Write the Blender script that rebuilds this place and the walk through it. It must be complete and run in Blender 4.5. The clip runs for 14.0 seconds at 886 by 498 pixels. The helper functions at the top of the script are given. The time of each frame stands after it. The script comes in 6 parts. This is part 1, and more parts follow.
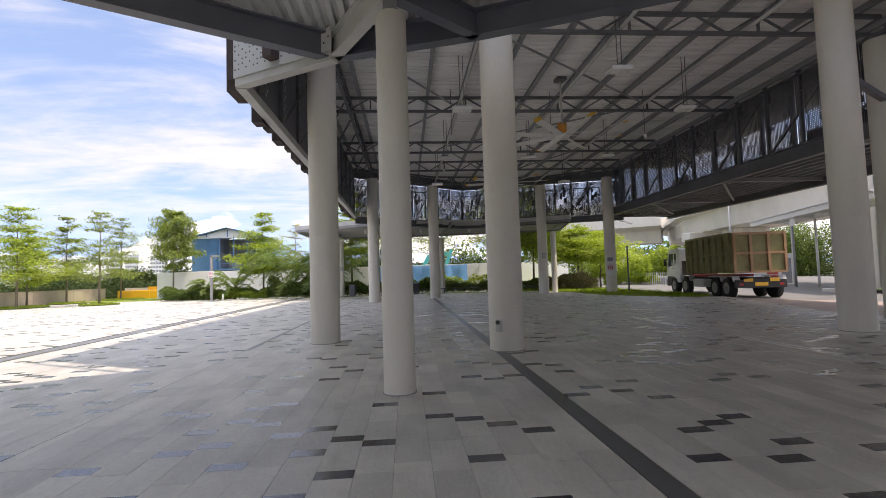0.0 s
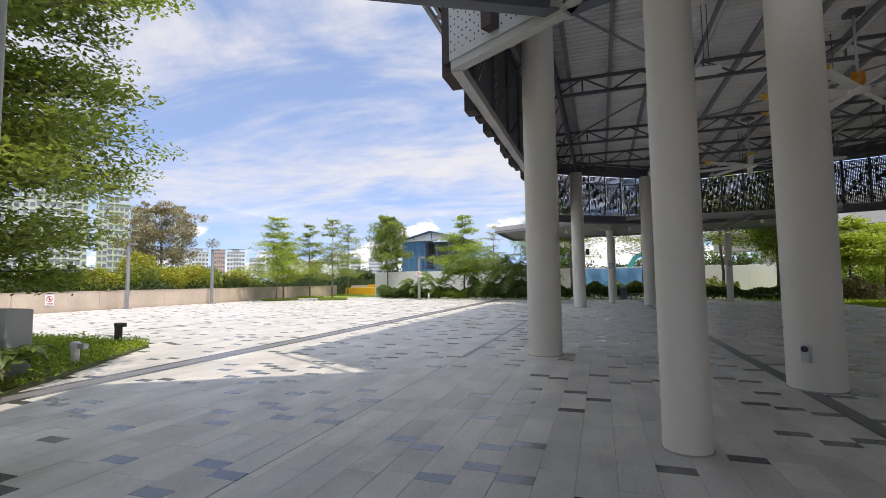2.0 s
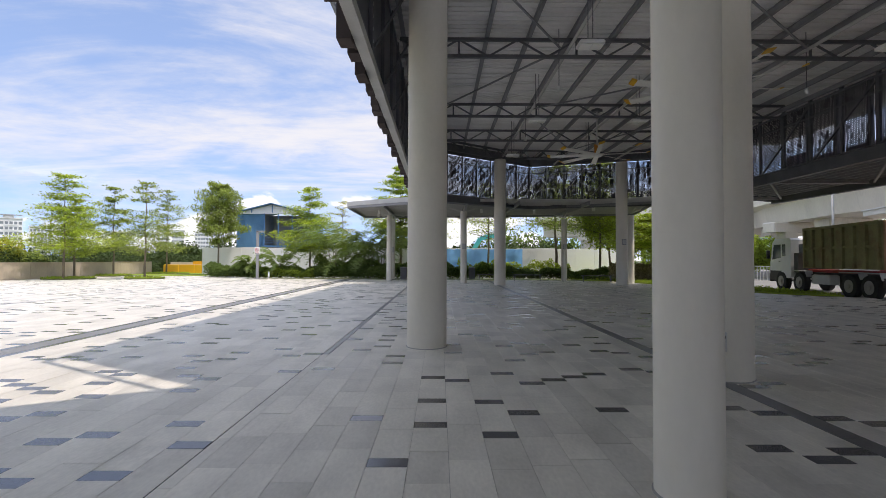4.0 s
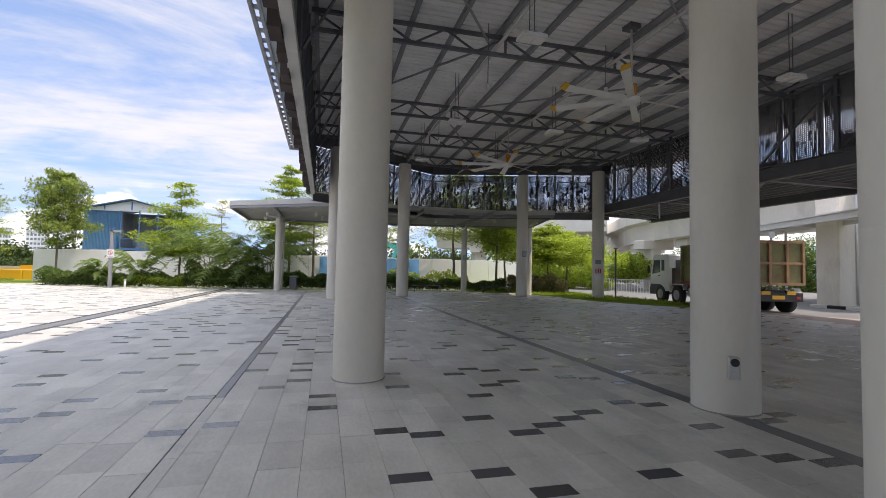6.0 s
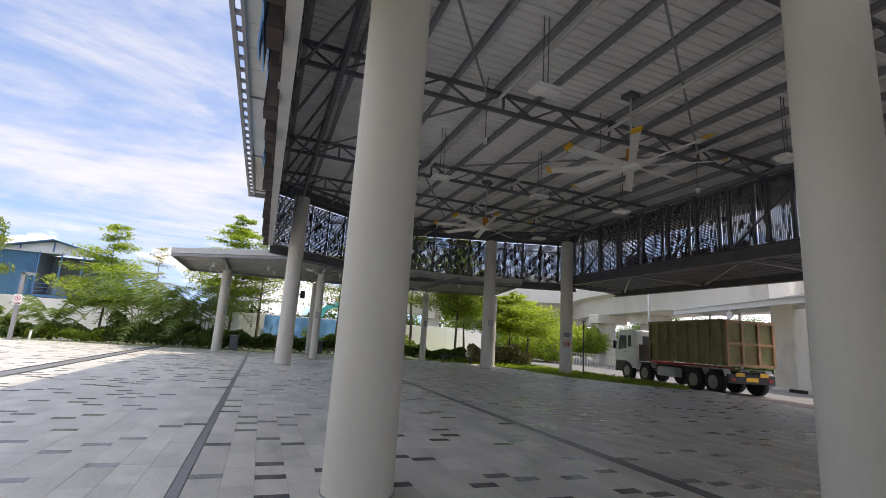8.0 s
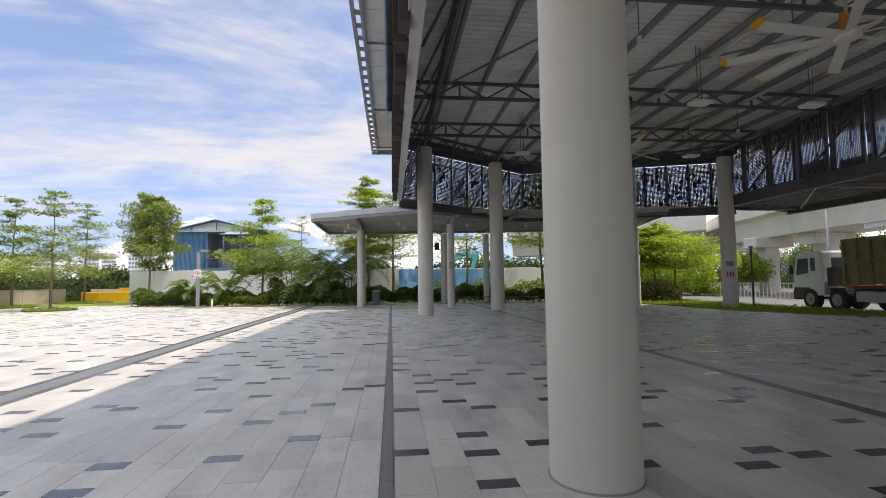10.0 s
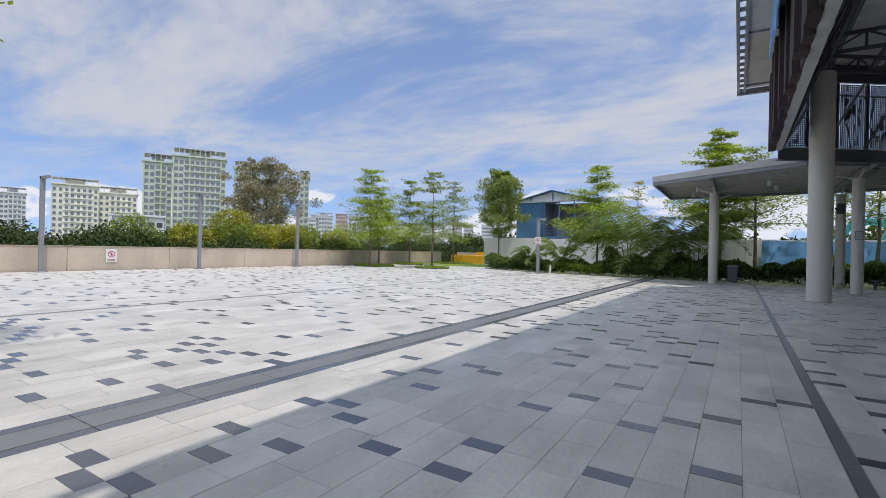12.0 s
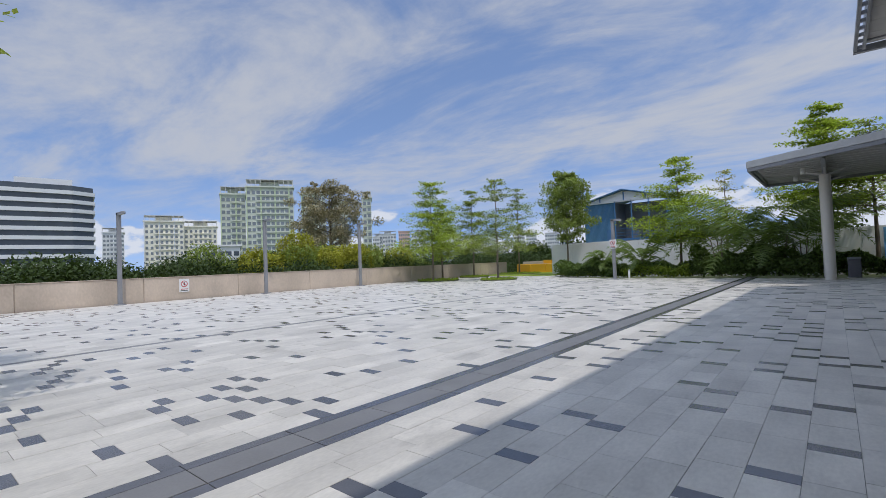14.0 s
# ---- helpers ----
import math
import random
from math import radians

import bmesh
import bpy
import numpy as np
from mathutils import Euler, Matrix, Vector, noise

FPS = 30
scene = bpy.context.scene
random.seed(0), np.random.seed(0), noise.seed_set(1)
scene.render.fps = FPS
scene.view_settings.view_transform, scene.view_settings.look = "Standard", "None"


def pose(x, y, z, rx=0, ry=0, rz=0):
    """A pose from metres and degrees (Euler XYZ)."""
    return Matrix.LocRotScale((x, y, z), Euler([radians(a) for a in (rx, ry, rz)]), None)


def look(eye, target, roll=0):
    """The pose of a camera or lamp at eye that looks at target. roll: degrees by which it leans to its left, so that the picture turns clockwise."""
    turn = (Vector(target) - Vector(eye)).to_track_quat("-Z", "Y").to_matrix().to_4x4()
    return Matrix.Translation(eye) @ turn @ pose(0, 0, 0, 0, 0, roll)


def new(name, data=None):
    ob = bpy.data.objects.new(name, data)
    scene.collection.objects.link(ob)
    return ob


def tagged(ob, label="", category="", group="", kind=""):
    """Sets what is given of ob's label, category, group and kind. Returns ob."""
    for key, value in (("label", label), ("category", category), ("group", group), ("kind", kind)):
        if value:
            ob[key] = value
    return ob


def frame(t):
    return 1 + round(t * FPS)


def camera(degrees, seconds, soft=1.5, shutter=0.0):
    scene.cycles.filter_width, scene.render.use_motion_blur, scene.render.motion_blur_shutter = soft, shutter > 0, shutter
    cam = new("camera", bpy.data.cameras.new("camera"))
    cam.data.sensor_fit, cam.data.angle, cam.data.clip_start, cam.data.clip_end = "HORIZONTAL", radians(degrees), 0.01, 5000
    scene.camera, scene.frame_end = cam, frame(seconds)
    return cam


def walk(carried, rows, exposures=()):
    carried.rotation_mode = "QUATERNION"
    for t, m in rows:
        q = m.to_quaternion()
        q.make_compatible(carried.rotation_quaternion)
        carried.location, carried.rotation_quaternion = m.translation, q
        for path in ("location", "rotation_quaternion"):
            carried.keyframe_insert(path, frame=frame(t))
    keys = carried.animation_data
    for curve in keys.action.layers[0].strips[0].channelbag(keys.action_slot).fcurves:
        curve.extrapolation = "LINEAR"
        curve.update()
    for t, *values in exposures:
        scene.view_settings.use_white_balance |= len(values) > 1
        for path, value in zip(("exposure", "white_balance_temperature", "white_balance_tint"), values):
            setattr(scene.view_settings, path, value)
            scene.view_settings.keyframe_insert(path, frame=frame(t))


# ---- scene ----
cam = camera(86.8, 14.0, 0.7)
PATH = [
    (0, (-0.245, -0.141, 1.561), (-0.087, 1.85, 1.673), -1.8),
    (0.5, (-0.357, 0.226, 1.586), (-0.313, 2.223, 1.687), -1.8),
    (1, (-0.591, 0.593, 1.538), (-0.799, 2.578, 1.668), -0.9),
    (1.5, (-0.85, 0.926, 1.583), (-1.313, 2.869, 1.691), -0.5),
    (2, (-1.09, 1.341, 1.592), (-1.724, 3.233, 1.73), -0.8),
    (2.5, (-1.342, 1.773, 1.556), (-1.858, 3.702, 1.679), -1.0),
    (3, (-1.568, 2.274, 1.537), (-1.863, 4.25, 1.62), -0.3),
    (3.5, (-1.804, 2.754, 1.547), (-1.976, 4.746, 1.593), 0.5),
    (4, (-2.035, 3.182, 1.551), (-2.021, 5.181, 1.598), 0.2),
    (4.2, (-2.083, 3.368, 1.553), (-1.973, 5.364, 1.611), -0.2),
    (6.3, (-2.901, 5.189, 1.505), (-2.406, 7.125, 1.602), 1.3),
    (6.5, (-2.973, 5.345, 1.511), (-2.507, 7.288, 1.602), 1.8),
    (7, (-3.073, 5.744, 1.508), (-2.745, 7.714, 1.624), 2.4),
    (7.5, (-3.248, 6.293, 1.501), (-2.809, 8.224, 1.777), 3.9),
    (7.7, (-3.287, 6.478, 1.51), (-2.605, 8.319, 1.891), 3.8),
    (9.8, (-3.795, 7.906, 1.549), (-3.431, 9.861, 1.765), -1.2),
    (10, (-3.861, 8.0, 1.547), (-3.641, 9.983, 1.685), -0.7),
    (10.5, (-4.086, 8.342, 1.505), (-4.265, 10.332, 1.591), 0.3),
    (11, (-4.246, 8.698, 1.468), (-4.854, 10.603, 1.512), 0.2),
    (11.5, (-4.366, 8.938, 1.482), (-5.38, 10.662, 1.492), 1.1),
    (12, (-4.628, 9.178, 1.507), (-5.695, 10.869, 1.509), 1.3),
    (12.5, (-4.804, 9.481, 1.514), (-5.964, 11.111, 1.512), 0.8),
    (13, (-5.047, 9.788, 1.487), (-6.242, 11.392, 1.491), 0.4),
    (13.5, (-5.32, 10.062, 1.488), (-6.451, 11.711, 1.503), -1.4),
    (14, (-5.579, 10.343, 1.487), (-6.861, 11.876, 1.544), -2.2),
]
EXPOSURES = [
    (0.0, 1.36, 7400, 19), (1.0, 1.22, 7250, 18), (2.0, 1.02, 7050, 16), (3.0, 1.02, 7050, 16), (4.0, 1.12, 7050, 16),
    (6.5, 1.22, 7100, 17), (7.5, 1.22, 7100, 17), (10.0, 1.06, 7250, 16), (11.0, 0.86, 6850, 15),
    (12.0, 0.54, 6500, 13), (13.0, 0.42, 6350, 13), (13.5, 0.38, 6300, 13), (14.0, 0.30, 6250, 13),
]
walk(cam, [(t, look(eye, target, roll)) for t, eye, target, roll in PATH], EXPOSURES)

# ---- world, sun, exposure ----
SUN_DIR = Vector((3.25, -1.78, 8.2)).normalized()
world = bpy.data.worlds.new("sky_world")
scene.world = world
world.use_nodes = True
wn, wl = world.node_tree.nodes, world.node_tree.links
wn.clear()
w_out = wn.new("ShaderNodeOutputWorld")
w_sky = wn.new("ShaderNodeTexSky")
w_sky.sky_type = "NISHITA"
w_sky.sun_disc = False
w_sky.sun_elevation = math.asin(SUN_DIR.z)
w_sky.sun_rotation = math.atan2(SUN_DIR.x, SUN_DIR.y)
w_sky.altitude = 1500.0
w_sky.air_density, w_sky.dust_density, w_sky.ozone_density = 1.0, 0.1, 2.2
w_bg = wn.new("ShaderNodeBackground")
w_bg.inputs["Strength"].default_value = 0.15
wl.new(w_sky.outputs["Color"], w_bg.inputs["Color"])
w_cloud = wn.new("ShaderNodeBackground")
w_cloud.inputs["Color"].default_value = (0.92, 0.955, 1.0, 1)
w_mix = wn.new("ShaderNodeMixShader")
w_tc = wn.new("ShaderNodeTexCoord")
w_sep = wn.new("ShaderNodeSeparateXYZ")
wl.new(w_tc.outputs["Generated"], w_sep.inputs[0])


def wmath(op, a, b=None, clamp=False):
    n = wn.new("ShaderNodeMath")
    n.operation, n.use_clamp = op, clamp
    for i, v in enumerate((a, b)):
        if v is None:
            continue
        if isinstance(v, (int, float)):
            n.inputs[i].default_value = v
        else:
            wl.new(v, n.inputs[i])
    return n.outputs[0]


def wnoise(vec, scale, detail, rough, distort=0.0):
    n = wn.new("ShaderNodeTexNoise")
    n.inputs["Scale"].default_value, n.inputs["Detail"].default_value = scale, detail
    n.inputs["Roughness"].default_value, n.inputs["Distortion"].default_value = rough, distort
    wl.new(vec, n.inputs["Vector"])
    return n.outputs["Fac"]


def wrange(v, lo, hi):
    n = wn.new("ShaderNodeMapRange")
    n.interpolation_type = "SMOOTHSTEP"
    wl.new(v, n.inputs["Value"])
    n.inputs["From Min"].default_value, n.inputs["From Max"].default_value = lo, hi
    return n.outputs["Result"]


# clear air: the pale band of haze lies low, so the blue reaches further down
w_dir = wn.new("ShaderNodeCombineXYZ")
wl.new(w_sep.outputs["X"], w_dir.inputs[0])
wl.new(w_sep.outputs["Y"], w_dir.inputs[1])
wl.new(wmath("ADD", w_sep.outputs["Z"], 0.22), w_dir.inputs[2])
w_nrm = wn.new("ShaderNodeVectorMath")
w_nrm.operation = "NORMALIZE"
wl.new(w_dir.outputs[0], w_nrm.inputs[0])
wl.new(w_nrm.outputs[0], w_sky.inputs["Vector"])
# high thin cloud: a flat layer seen in perspective, drawn out in one direction
w_z = wmath("MAXIMUM", w_sep.outputs["Z"], 0.02)
w_h = wmath("ADD", w_z, 0.12)
w_plane = wn.new("ShaderNodeCombineXYZ")
wl.new(wmath("DIVIDE", w_sep.outputs["X"], w_h), w_plane.inputs[0])
wl.new(wmath("DIVIDE", w_sep.outputs["Y"], w_h), w_plane.inputs[1])
w_map = wn.new("ShaderNodeMapping")
w_map.inputs["Rotation"].default_value = (0, 0, radians(-20))
w_map.inputs["Scale"].default_value = (0.9, 1.6, 1)
w_map.inputs["Location"].default_value = (3.1, 1.4, 0)
wl.new(w_plane.outputs[0], w_map.inputs["Vector"])
w_high = wnoise(w_map.outputs[0], 0.85, 9, 0.62, 0.6)
w_fine = wnoise(w_map.outputs[0], 3.4, 6, 0.62, 0.3)
w_cirrus = wrange(wmath("ADD", wmath("MULTIPLY", w_high, 0.80), wmath("MULTIPLY", w_fine, 0.20)), 0.36, 0.64)
# small heaps of cloud low over the horizon
w_map2 = wn.new("ShaderNodeMapping")
w_map2.inputs["Scale"].default_value = (1.0, 1.0, 2.2)
wl.new(w_tc.outputs["Generated"], w_map2.inputs["Vector"])
w_heap = wrange(wnoise(w_map2.outputs[0], 4.6, 7, 0.52, 0.15), 0.485, 0.535)
w_low = wmath("MULTIPLY", w_heap, wmath("SUBTRACT", 1.0, wrange(w_sep.outputs["Z"], 0.11, 0.17)))
w_fade = wrange(w_sep.outputs["Z"], 0.02, 0.24)
w_all = wmath("MAXIMUM", wmath("ADD", 0.07, wmath("MULTIPLY", w_cirrus, wmath("ADD", 0.24, wmath("MULTIPLY", w_fade, 0.56)))), wmath("MULTIPLY", w_low, 0.9), True)
wl.new(w_all, w_mix.inputs["Fac"])
# thin cloud glows more towards the sun
w_dot = wn.new("ShaderNodeVectorMath")
w_dot.operation = "DOT_PRODUCT"
w_dot.inputs[1].default_value = SUN_DIR
wl.new(w_tc.outputs["Generated"], w_dot.inputs[0])
w_glow = wmath("ADD", 0.46, wmath("MULTIPLY", wmath("POWER", wmath("MAXIMUM", w_dot.outputs["Value"], 0.0), 3.0), 1.1))
wl.new(wmath("ADD", w_glow, wmath("MULTIPLY", w_low, 0.16)), w_cloud.inputs["Strength"])
wl.new(w_bg.outputs[0], w_mix.inputs[1])
wl.new(w_cloud.outputs[0], w_mix.inputs[2])
wl.new(w_mix.outputs[0], w_out.inputs["Surface"])

sun_data = bpy.data.lights.new("sun", "SUN")
sun_data.energy, sun_data.angle, sun_data.color = 1.45, radians(0.6), (1.0, 0.94, 0.85)
sun = new("sun", sun_data)
sun.matrix_world = look(SUN_DIR * 60, (0, 0, 0))


# ---- materials ----
def mat(name, color, rough=0.6, metal=0.0, var=0.12, scale=3.0, fine=40.0, bump=0.02, dirt=None, spread=0.0, spec=0.5, stretch=(1, 1, 1), trans=0.0, per="object"):
    """A surface with stains at one scale, grain at another and a fine relief; spread varies it from piece to piece."""
    m = bpy.data.materials.new(name)
    m.use_nodes = True
    n, l = m.node_tree.nodes, m.node_tree.links
    b = n["Principled BSDF"]
    b.inputs["Roughness"].default_value, b.inputs["Metallic"].default_value = rough, metal
    b.inputs["Specular IOR Level"].default_value = spec
    tc, mp = n.new("ShaderNodeTexCoord"), n.new("ShaderNodeMapping")
    mp.inputs["Scale"].default_value = stretch
    geo = n.new("ShaderNodeNewGeometry")
    l.new(geo.outputs["Position"], mp.inputs["Vector"])
    big, small = n.new("ShaderNodeTexNoise"), n.new("ShaderNodeTexNoise")
    big.inputs["Scale"].default_value, big.inputs["Detail"].default_value = scale, 5
    small.inputs["Scale"].default_value, small.inputs["Detail"].default_value = fine, 4
    l.new(mp.outputs[0], big.inputs["Vector"])
    l.new(mp.outputs[0], small.inputs["Vector"])
    add = n.new("ShaderNodeMath")
    add.operation = "MULTIPLY_ADD"
    l.new(small.outputs["Fac"], add.inputs[0])
    add.inputs[1].default_value = 0.45
    l.new(big.outputs["Fac"], add.inputs[2])
    ramp = n.new("ShaderNodeMapRange")
    l.new(add.outputs[0], ramp.inputs["Value"])
    ramp.inputs["From Min"].default_value, ramp.inputs["From Max"].default_value = 0.42, 1.02
    ramp.inputs["To Min"].default_value, ramp.inputs["To Max"].default_value = 1 - var, 1 + var
    val = ramp.outputs["Result"]
    if spread:
        rnd = geo.outputs["Random Per Island"] if per == "island" else n.new("ShaderNodeObjectInfo").outputs["Random"]
        r2 = n.new("ShaderNodeMapRange")
        l.new(rnd, r2.inputs["Value"])
        r2.inputs["To Min"].default_value, r2.inputs["To Max"].default_value = 1 - spread, 1 + spread
        mul = n.new("ShaderNodeMath")
        mul.operation = "MULTIPLY"
        l.new(val, mul.inputs[0])
        l.new(r2.outputs["Result"], mul.inputs[1])
        val = mul.outputs[0]
    vm = n.new("ShaderNodeVectorMath")
    vm.operation = "SCALE"
    vm.inputs[0].default_value = color
    l.new(val, vm.inputs["Scale"])
    col = vm.outputs[0]
    if dirt:
        mx = n.new("ShaderNodeMix")
        mx.data_type = "RGBA"
        dn = n.new("ShaderNodeTexNoise")
        dn.inputs["Scale"].default_value, dn.inputs["Detail"].default_value, dn.inputs["Roughness"].default_value = dirt[1], 8, 0.65
        l.new(mp.outputs[0], dn.inputs["Vector"])
        dr = n.new("ShaderNodeMapRange")
        l.new(dn.outputs["Fac"], dr.inputs["Value"])
        dr.inputs["From Min"].default_value, dr.inputs["From Max"].default_value = dirt[2], dirt[2] + 0.16
        dr.inputs["To Max"].default_value = dirt[3]
        l.new(dr.outputs["Result"], mx.inputs["Factor"])
        l.new(col, mx.inputs["A"])
        mx.inputs["B"].default_value = (*dirt[0], 1)
        col = mx.outputs["Result"]
    l.new(col, b.inputs["Base Color"])
    if bump:
        bp = n.new("ShaderNodeBump")
        bp.inputs["Strength"].default_value, bp.inputs["Distance"].default_value = 0.5, bump
        l.new(add.outputs[0], bp.inputs["Height"])
        l.new(bp.outputs[0], b.inputs["Normal"])
    if trans:
        tr, ms = n.new("ShaderNodeBsdfTranslucent"), n.new("ShaderNodeMixShader")
        v2 = n.new("ShaderNodeVectorMath")
        v2.operation = "MULTIPLY"
        v2.inputs[1].default_value = (1.5, 1.5, 0.7)
        l.new(col, v2.inputs[0])
        l.new(v2.outputs[0], tr.inputs["Color"])
        ms.inputs[0].default_value = trans
        l.new(b.outputs[0], ms.inputs[1])
        l.new(tr.outputs[0], ms.inputs[2])
        l.new(ms.outputs[0], n["Material Output"].inputs["Surface"])
    return m


M_TILE = mat("pale_granite_paving", (0.665, 0.64, 0.58), 0.46, var=0.22, scale=1.4, fine=22, bump=0.004, spread=0.11, dirt=((0.27, 0.26, 0.235), 0.9, 0.57, 0.5), per="object", stretch=(1.6, 0.7, 1))
M_TILE_R = mat("pale_granite_paving_field", (0.665, 0.64, 0.58), 0.46, var=0.22, scale=1.4, fine=22, bump=0.004, spread=0.11, dirt=((0.27, 0.26, 0.235), 0.9, 0.57, 0.5), per="island", stretch=(1.6, 0.7, 1))
M_DARK = mat("dark_granite_paving", (0.095, 0.096, 0.105), 0.2, spec=1.0, var=0.2, scale=3, fine=60, bump=0.003, spread=0.18)
M_DARK_R = mat("dark_granite_paving_field", (0.095, 0.096, 0.105), 0.2, spec=1.0, var=0.2, scale=3, fine=60, bump=0.003, spread=0.18, per="island")
M_BAND = mat("grey_granite_band", (0.23, 0.23, 0.232), 0.42, var=0.16, scale=2, fine=40, bump=0.003, spread=0.1)
M_STRIP_L = mat("grey_drain_strip", (0.19, 0.19, 0.192), 0.3, spec=0.6, var=0.18, scale=2, fine=40, bump=0.002, spread=0.1)
M_STRIP = mat("polished_dark_strip", (0.13, 0.13, 0.138), 0.34, var=0.15, scale=2, fine=40, bump=0.002)
M_PALE = mat("pale_strip_stone", (0.84, 0.83, 0.80), 0.25, var=0.08, scale=2, fine=40, bump=0.003)
M_JOINT = mat("mortar_bed", (0.33, 0.325, 0.31), 0.9, var=0.2, scale=2, fine=30)
M_COL = mat("painted_concrete_column", (0.73, 0.69, 0.605), 0.62, var=0.06, scale=0.9, fine=18, bump=0.006, dirt=((0.40, 0.38, 0.34), 1.3, 0.62, 0.35), stretch=(1, 1, 0.5))
M_STEEL = mat("dark_grey_painted_steel", (0.125, 0.127, 0.14), 0.48, var=0.18, scale=2, fine=30, bump=0.002)
M_SLATE = mat("slate_painted_steel", (0.125, 0.135, 0.165), 0.45, var=0.12, scale=2, fine=30, bump=0.002)
M_STEEL_L = mat("light_grey_painted_steel", (0.52, 0.52, 0.50), 0.48, var=0.10, scale=2, fine=30, bump=0.002)
M_STEEL_M = mat("mid_grey_painted_steel", (0.26, 0.265, 0.275), 0.48, var=0.12, scale=2, fine=30, bump=0.002)
M_DECK = mat("zinc_roof_deck", (0.83, 0.82, 0.80), 0.45, metal=0.0, var=0.14, scale=0.8, fine=14, bump=0.003, stretch=(0.5, 1.5, 1))
M_CORR = mat("white_corrugated_deck", (0.60, 0.61, 0.60), 0.45, var=0.10, scale=1, fine=20, bump=0.002)
M_FIN = mat("brown_grey_cladding", (0.085, 0.068, 0.066), 0.8, spec=0.15, var=0.14, scale=1.5, fine=25, spread=0.15, bump=0.002)
M_PERF_L = mat("pale_grey_cladding", (0.52, 0.53, 0.53), 0.5, var=0.08, scale=1.5, fine=25, bump=0.002)
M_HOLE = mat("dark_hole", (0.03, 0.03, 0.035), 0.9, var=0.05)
M_PERF = mat("black_perforated_metal", (0.05, 0.048, 0.055), 0.55, var=0.2, scale=2, fine=30, bump=0.001, spread=0.2)
M_SOFFIT = mat("pale_eave_soffit", (0.50, 0.48, 0.44), 0.6, var=0.10, scale=1.4, fine=20, bump=0.002, spread=0.04)
M_YEL = mat("yellow_plastic", (0.75, 0.42, 0.03), 0.4, var=0.08, bump=0.0)
M_ORANGE = mat("orange_motor_paint", (0.70, 0.28, 0.03), 0.4, var=0.1, bump=0.0)
M_ALU = mat("fan_blade_aluminium", (0.80, 0.79, 0.74), 0.4, metal=0.0, var=0.06, bump=0.0)
M_WHITE = mat("white_paint", (0.76, 0.76, 0.74), 0.45, var=0.05, bump=0.001)
M_LENS = mat("frosted_lamp_glass", (0.85, 0.84, 0.80), 0.25, var=0.03, bump=0.0)
M_BLACK = mat("black_plastic", (0.02, 0.02, 0.022), 0.4, var=0.1, bump=0.0)
M_RUBBER = mat("tyre_rubber", (0.022, 0.022, 0.022), 0.8, var=0.3, scale=5, bump=0.004)
M_CONC = mat("weathered_concrete_wall", (0.56, 0.465, 0.37), 0.85, var=0.22, scale=0.6, fine=12, bump=0.01, dirt=((0.34, 0.29, 0.24), 0.45, 0.55, 0.55), stretch=(1, 1, 0.6))
M_CONC_L = mat("pale_viaduct_concrete", (0.80, 0.75, 0.66), 0.8, var=0.1, scale=0.4, fine=8, bump=0.01, dirt=((0.33, 0.31, 0.28), 0.3, 0.56, 0.5), stretch=(1, 1, 0.4))
M_PLINTH = mat("grey_concrete_plinth", (0.47, 0.47, 0.46), 0.75, var=0.08, scale=1, fine=18, bump=0.004)
M_BARK = mat("tree_bark", (0.17, 0.135, 0.10), 0.9, var=0.3, scale=6, fine=40, bump=0.02, stretch=(1, 1, 0.3))
M_LEAF = mat("fresh_green_leaf", (0.31, 0.39, 0.075), 0.6, spec=0.2, var=0.25, scale=0.5, fine=3, bump=0.0, spread=0.35, per="island", trans=0.42)
M_LEAF_M = mat("mid_green_leaf", (0.24, 0.30, 0.09), 0.6, spec=0.2, var=0.25, scale=0.4, fine=3, bump=0.0, spread=0.38, per="island", trans=0.40)
M_LEAF_D = mat("deep_green_leaf", (0.13, 0.19, 0.055), 0.6, spec=0.2, var=0.25, scale=0.4, fine=3, bump=0.0, spread=0.4, per="island", trans=0.25)
M_BUSH = mat("dark_bush_leaf", (0.055, 0.085, 0.026), 0.6, spec=0.2, var=0.3, scale=0.4, fine=3, bump=0.0, spread=0.45, per="island", trans=0.2)
M_LEAF_Y = mat("yellow_green_leaf", (0.34, 0.34, 0.05), 0.6, spec=0.2, var=0.25, scale=0.4, fine=3, bump=0.0, spread=0.35, per="island", trans=0.30)
M_LEAF_B = mat("brown_green_leaf", (0.33, 0.295, 0.19), 0.6, spec=0.2, var=0.3, scale=0.4, fine=3, bump=0.0, spread=0.45, per="island", trans=0.2)
M_PALM = mat("palm_leaf", (0.16, 0.225, 0.065), 0.42, var=0.2, scale=0.7, fine=4, bump=0.0, spread=0.3, per="island", trans=0.40)
M_GRASS = mat("lawn", (0.28, 0.38, 0.035), 0.8, var=0.25, scale=1.0, fine=25, bump=0.02, spread=0.25, per="island", trans=0.2)
M_SOIL = mat("soil_and_grass_ground", (0.10, 0.12, 0.045), 0.95, var=0.3, scale=0.2, fine=3, bump=0.03)
M_ASPH = mat("road_asphalt", (0.21, 0.205, 0.195), 0.85, var=0.15, scale=0.6, fine=60, bump=0.004)
M_RED = mat("pink_pavement", (0.46, 0.36, 0.31), 0.8, var=0.12, scale=0.8, fine=30, bump=0.004)
M_HOARD = mat("white_hoarding", (0.82, 0.82, 0.81), 0.6, var=0.07, scale=0.3, fine=6, bump=0.004, dirt=((0.45, 0.44, 0.42), 0.35, 0.58, 0.4))
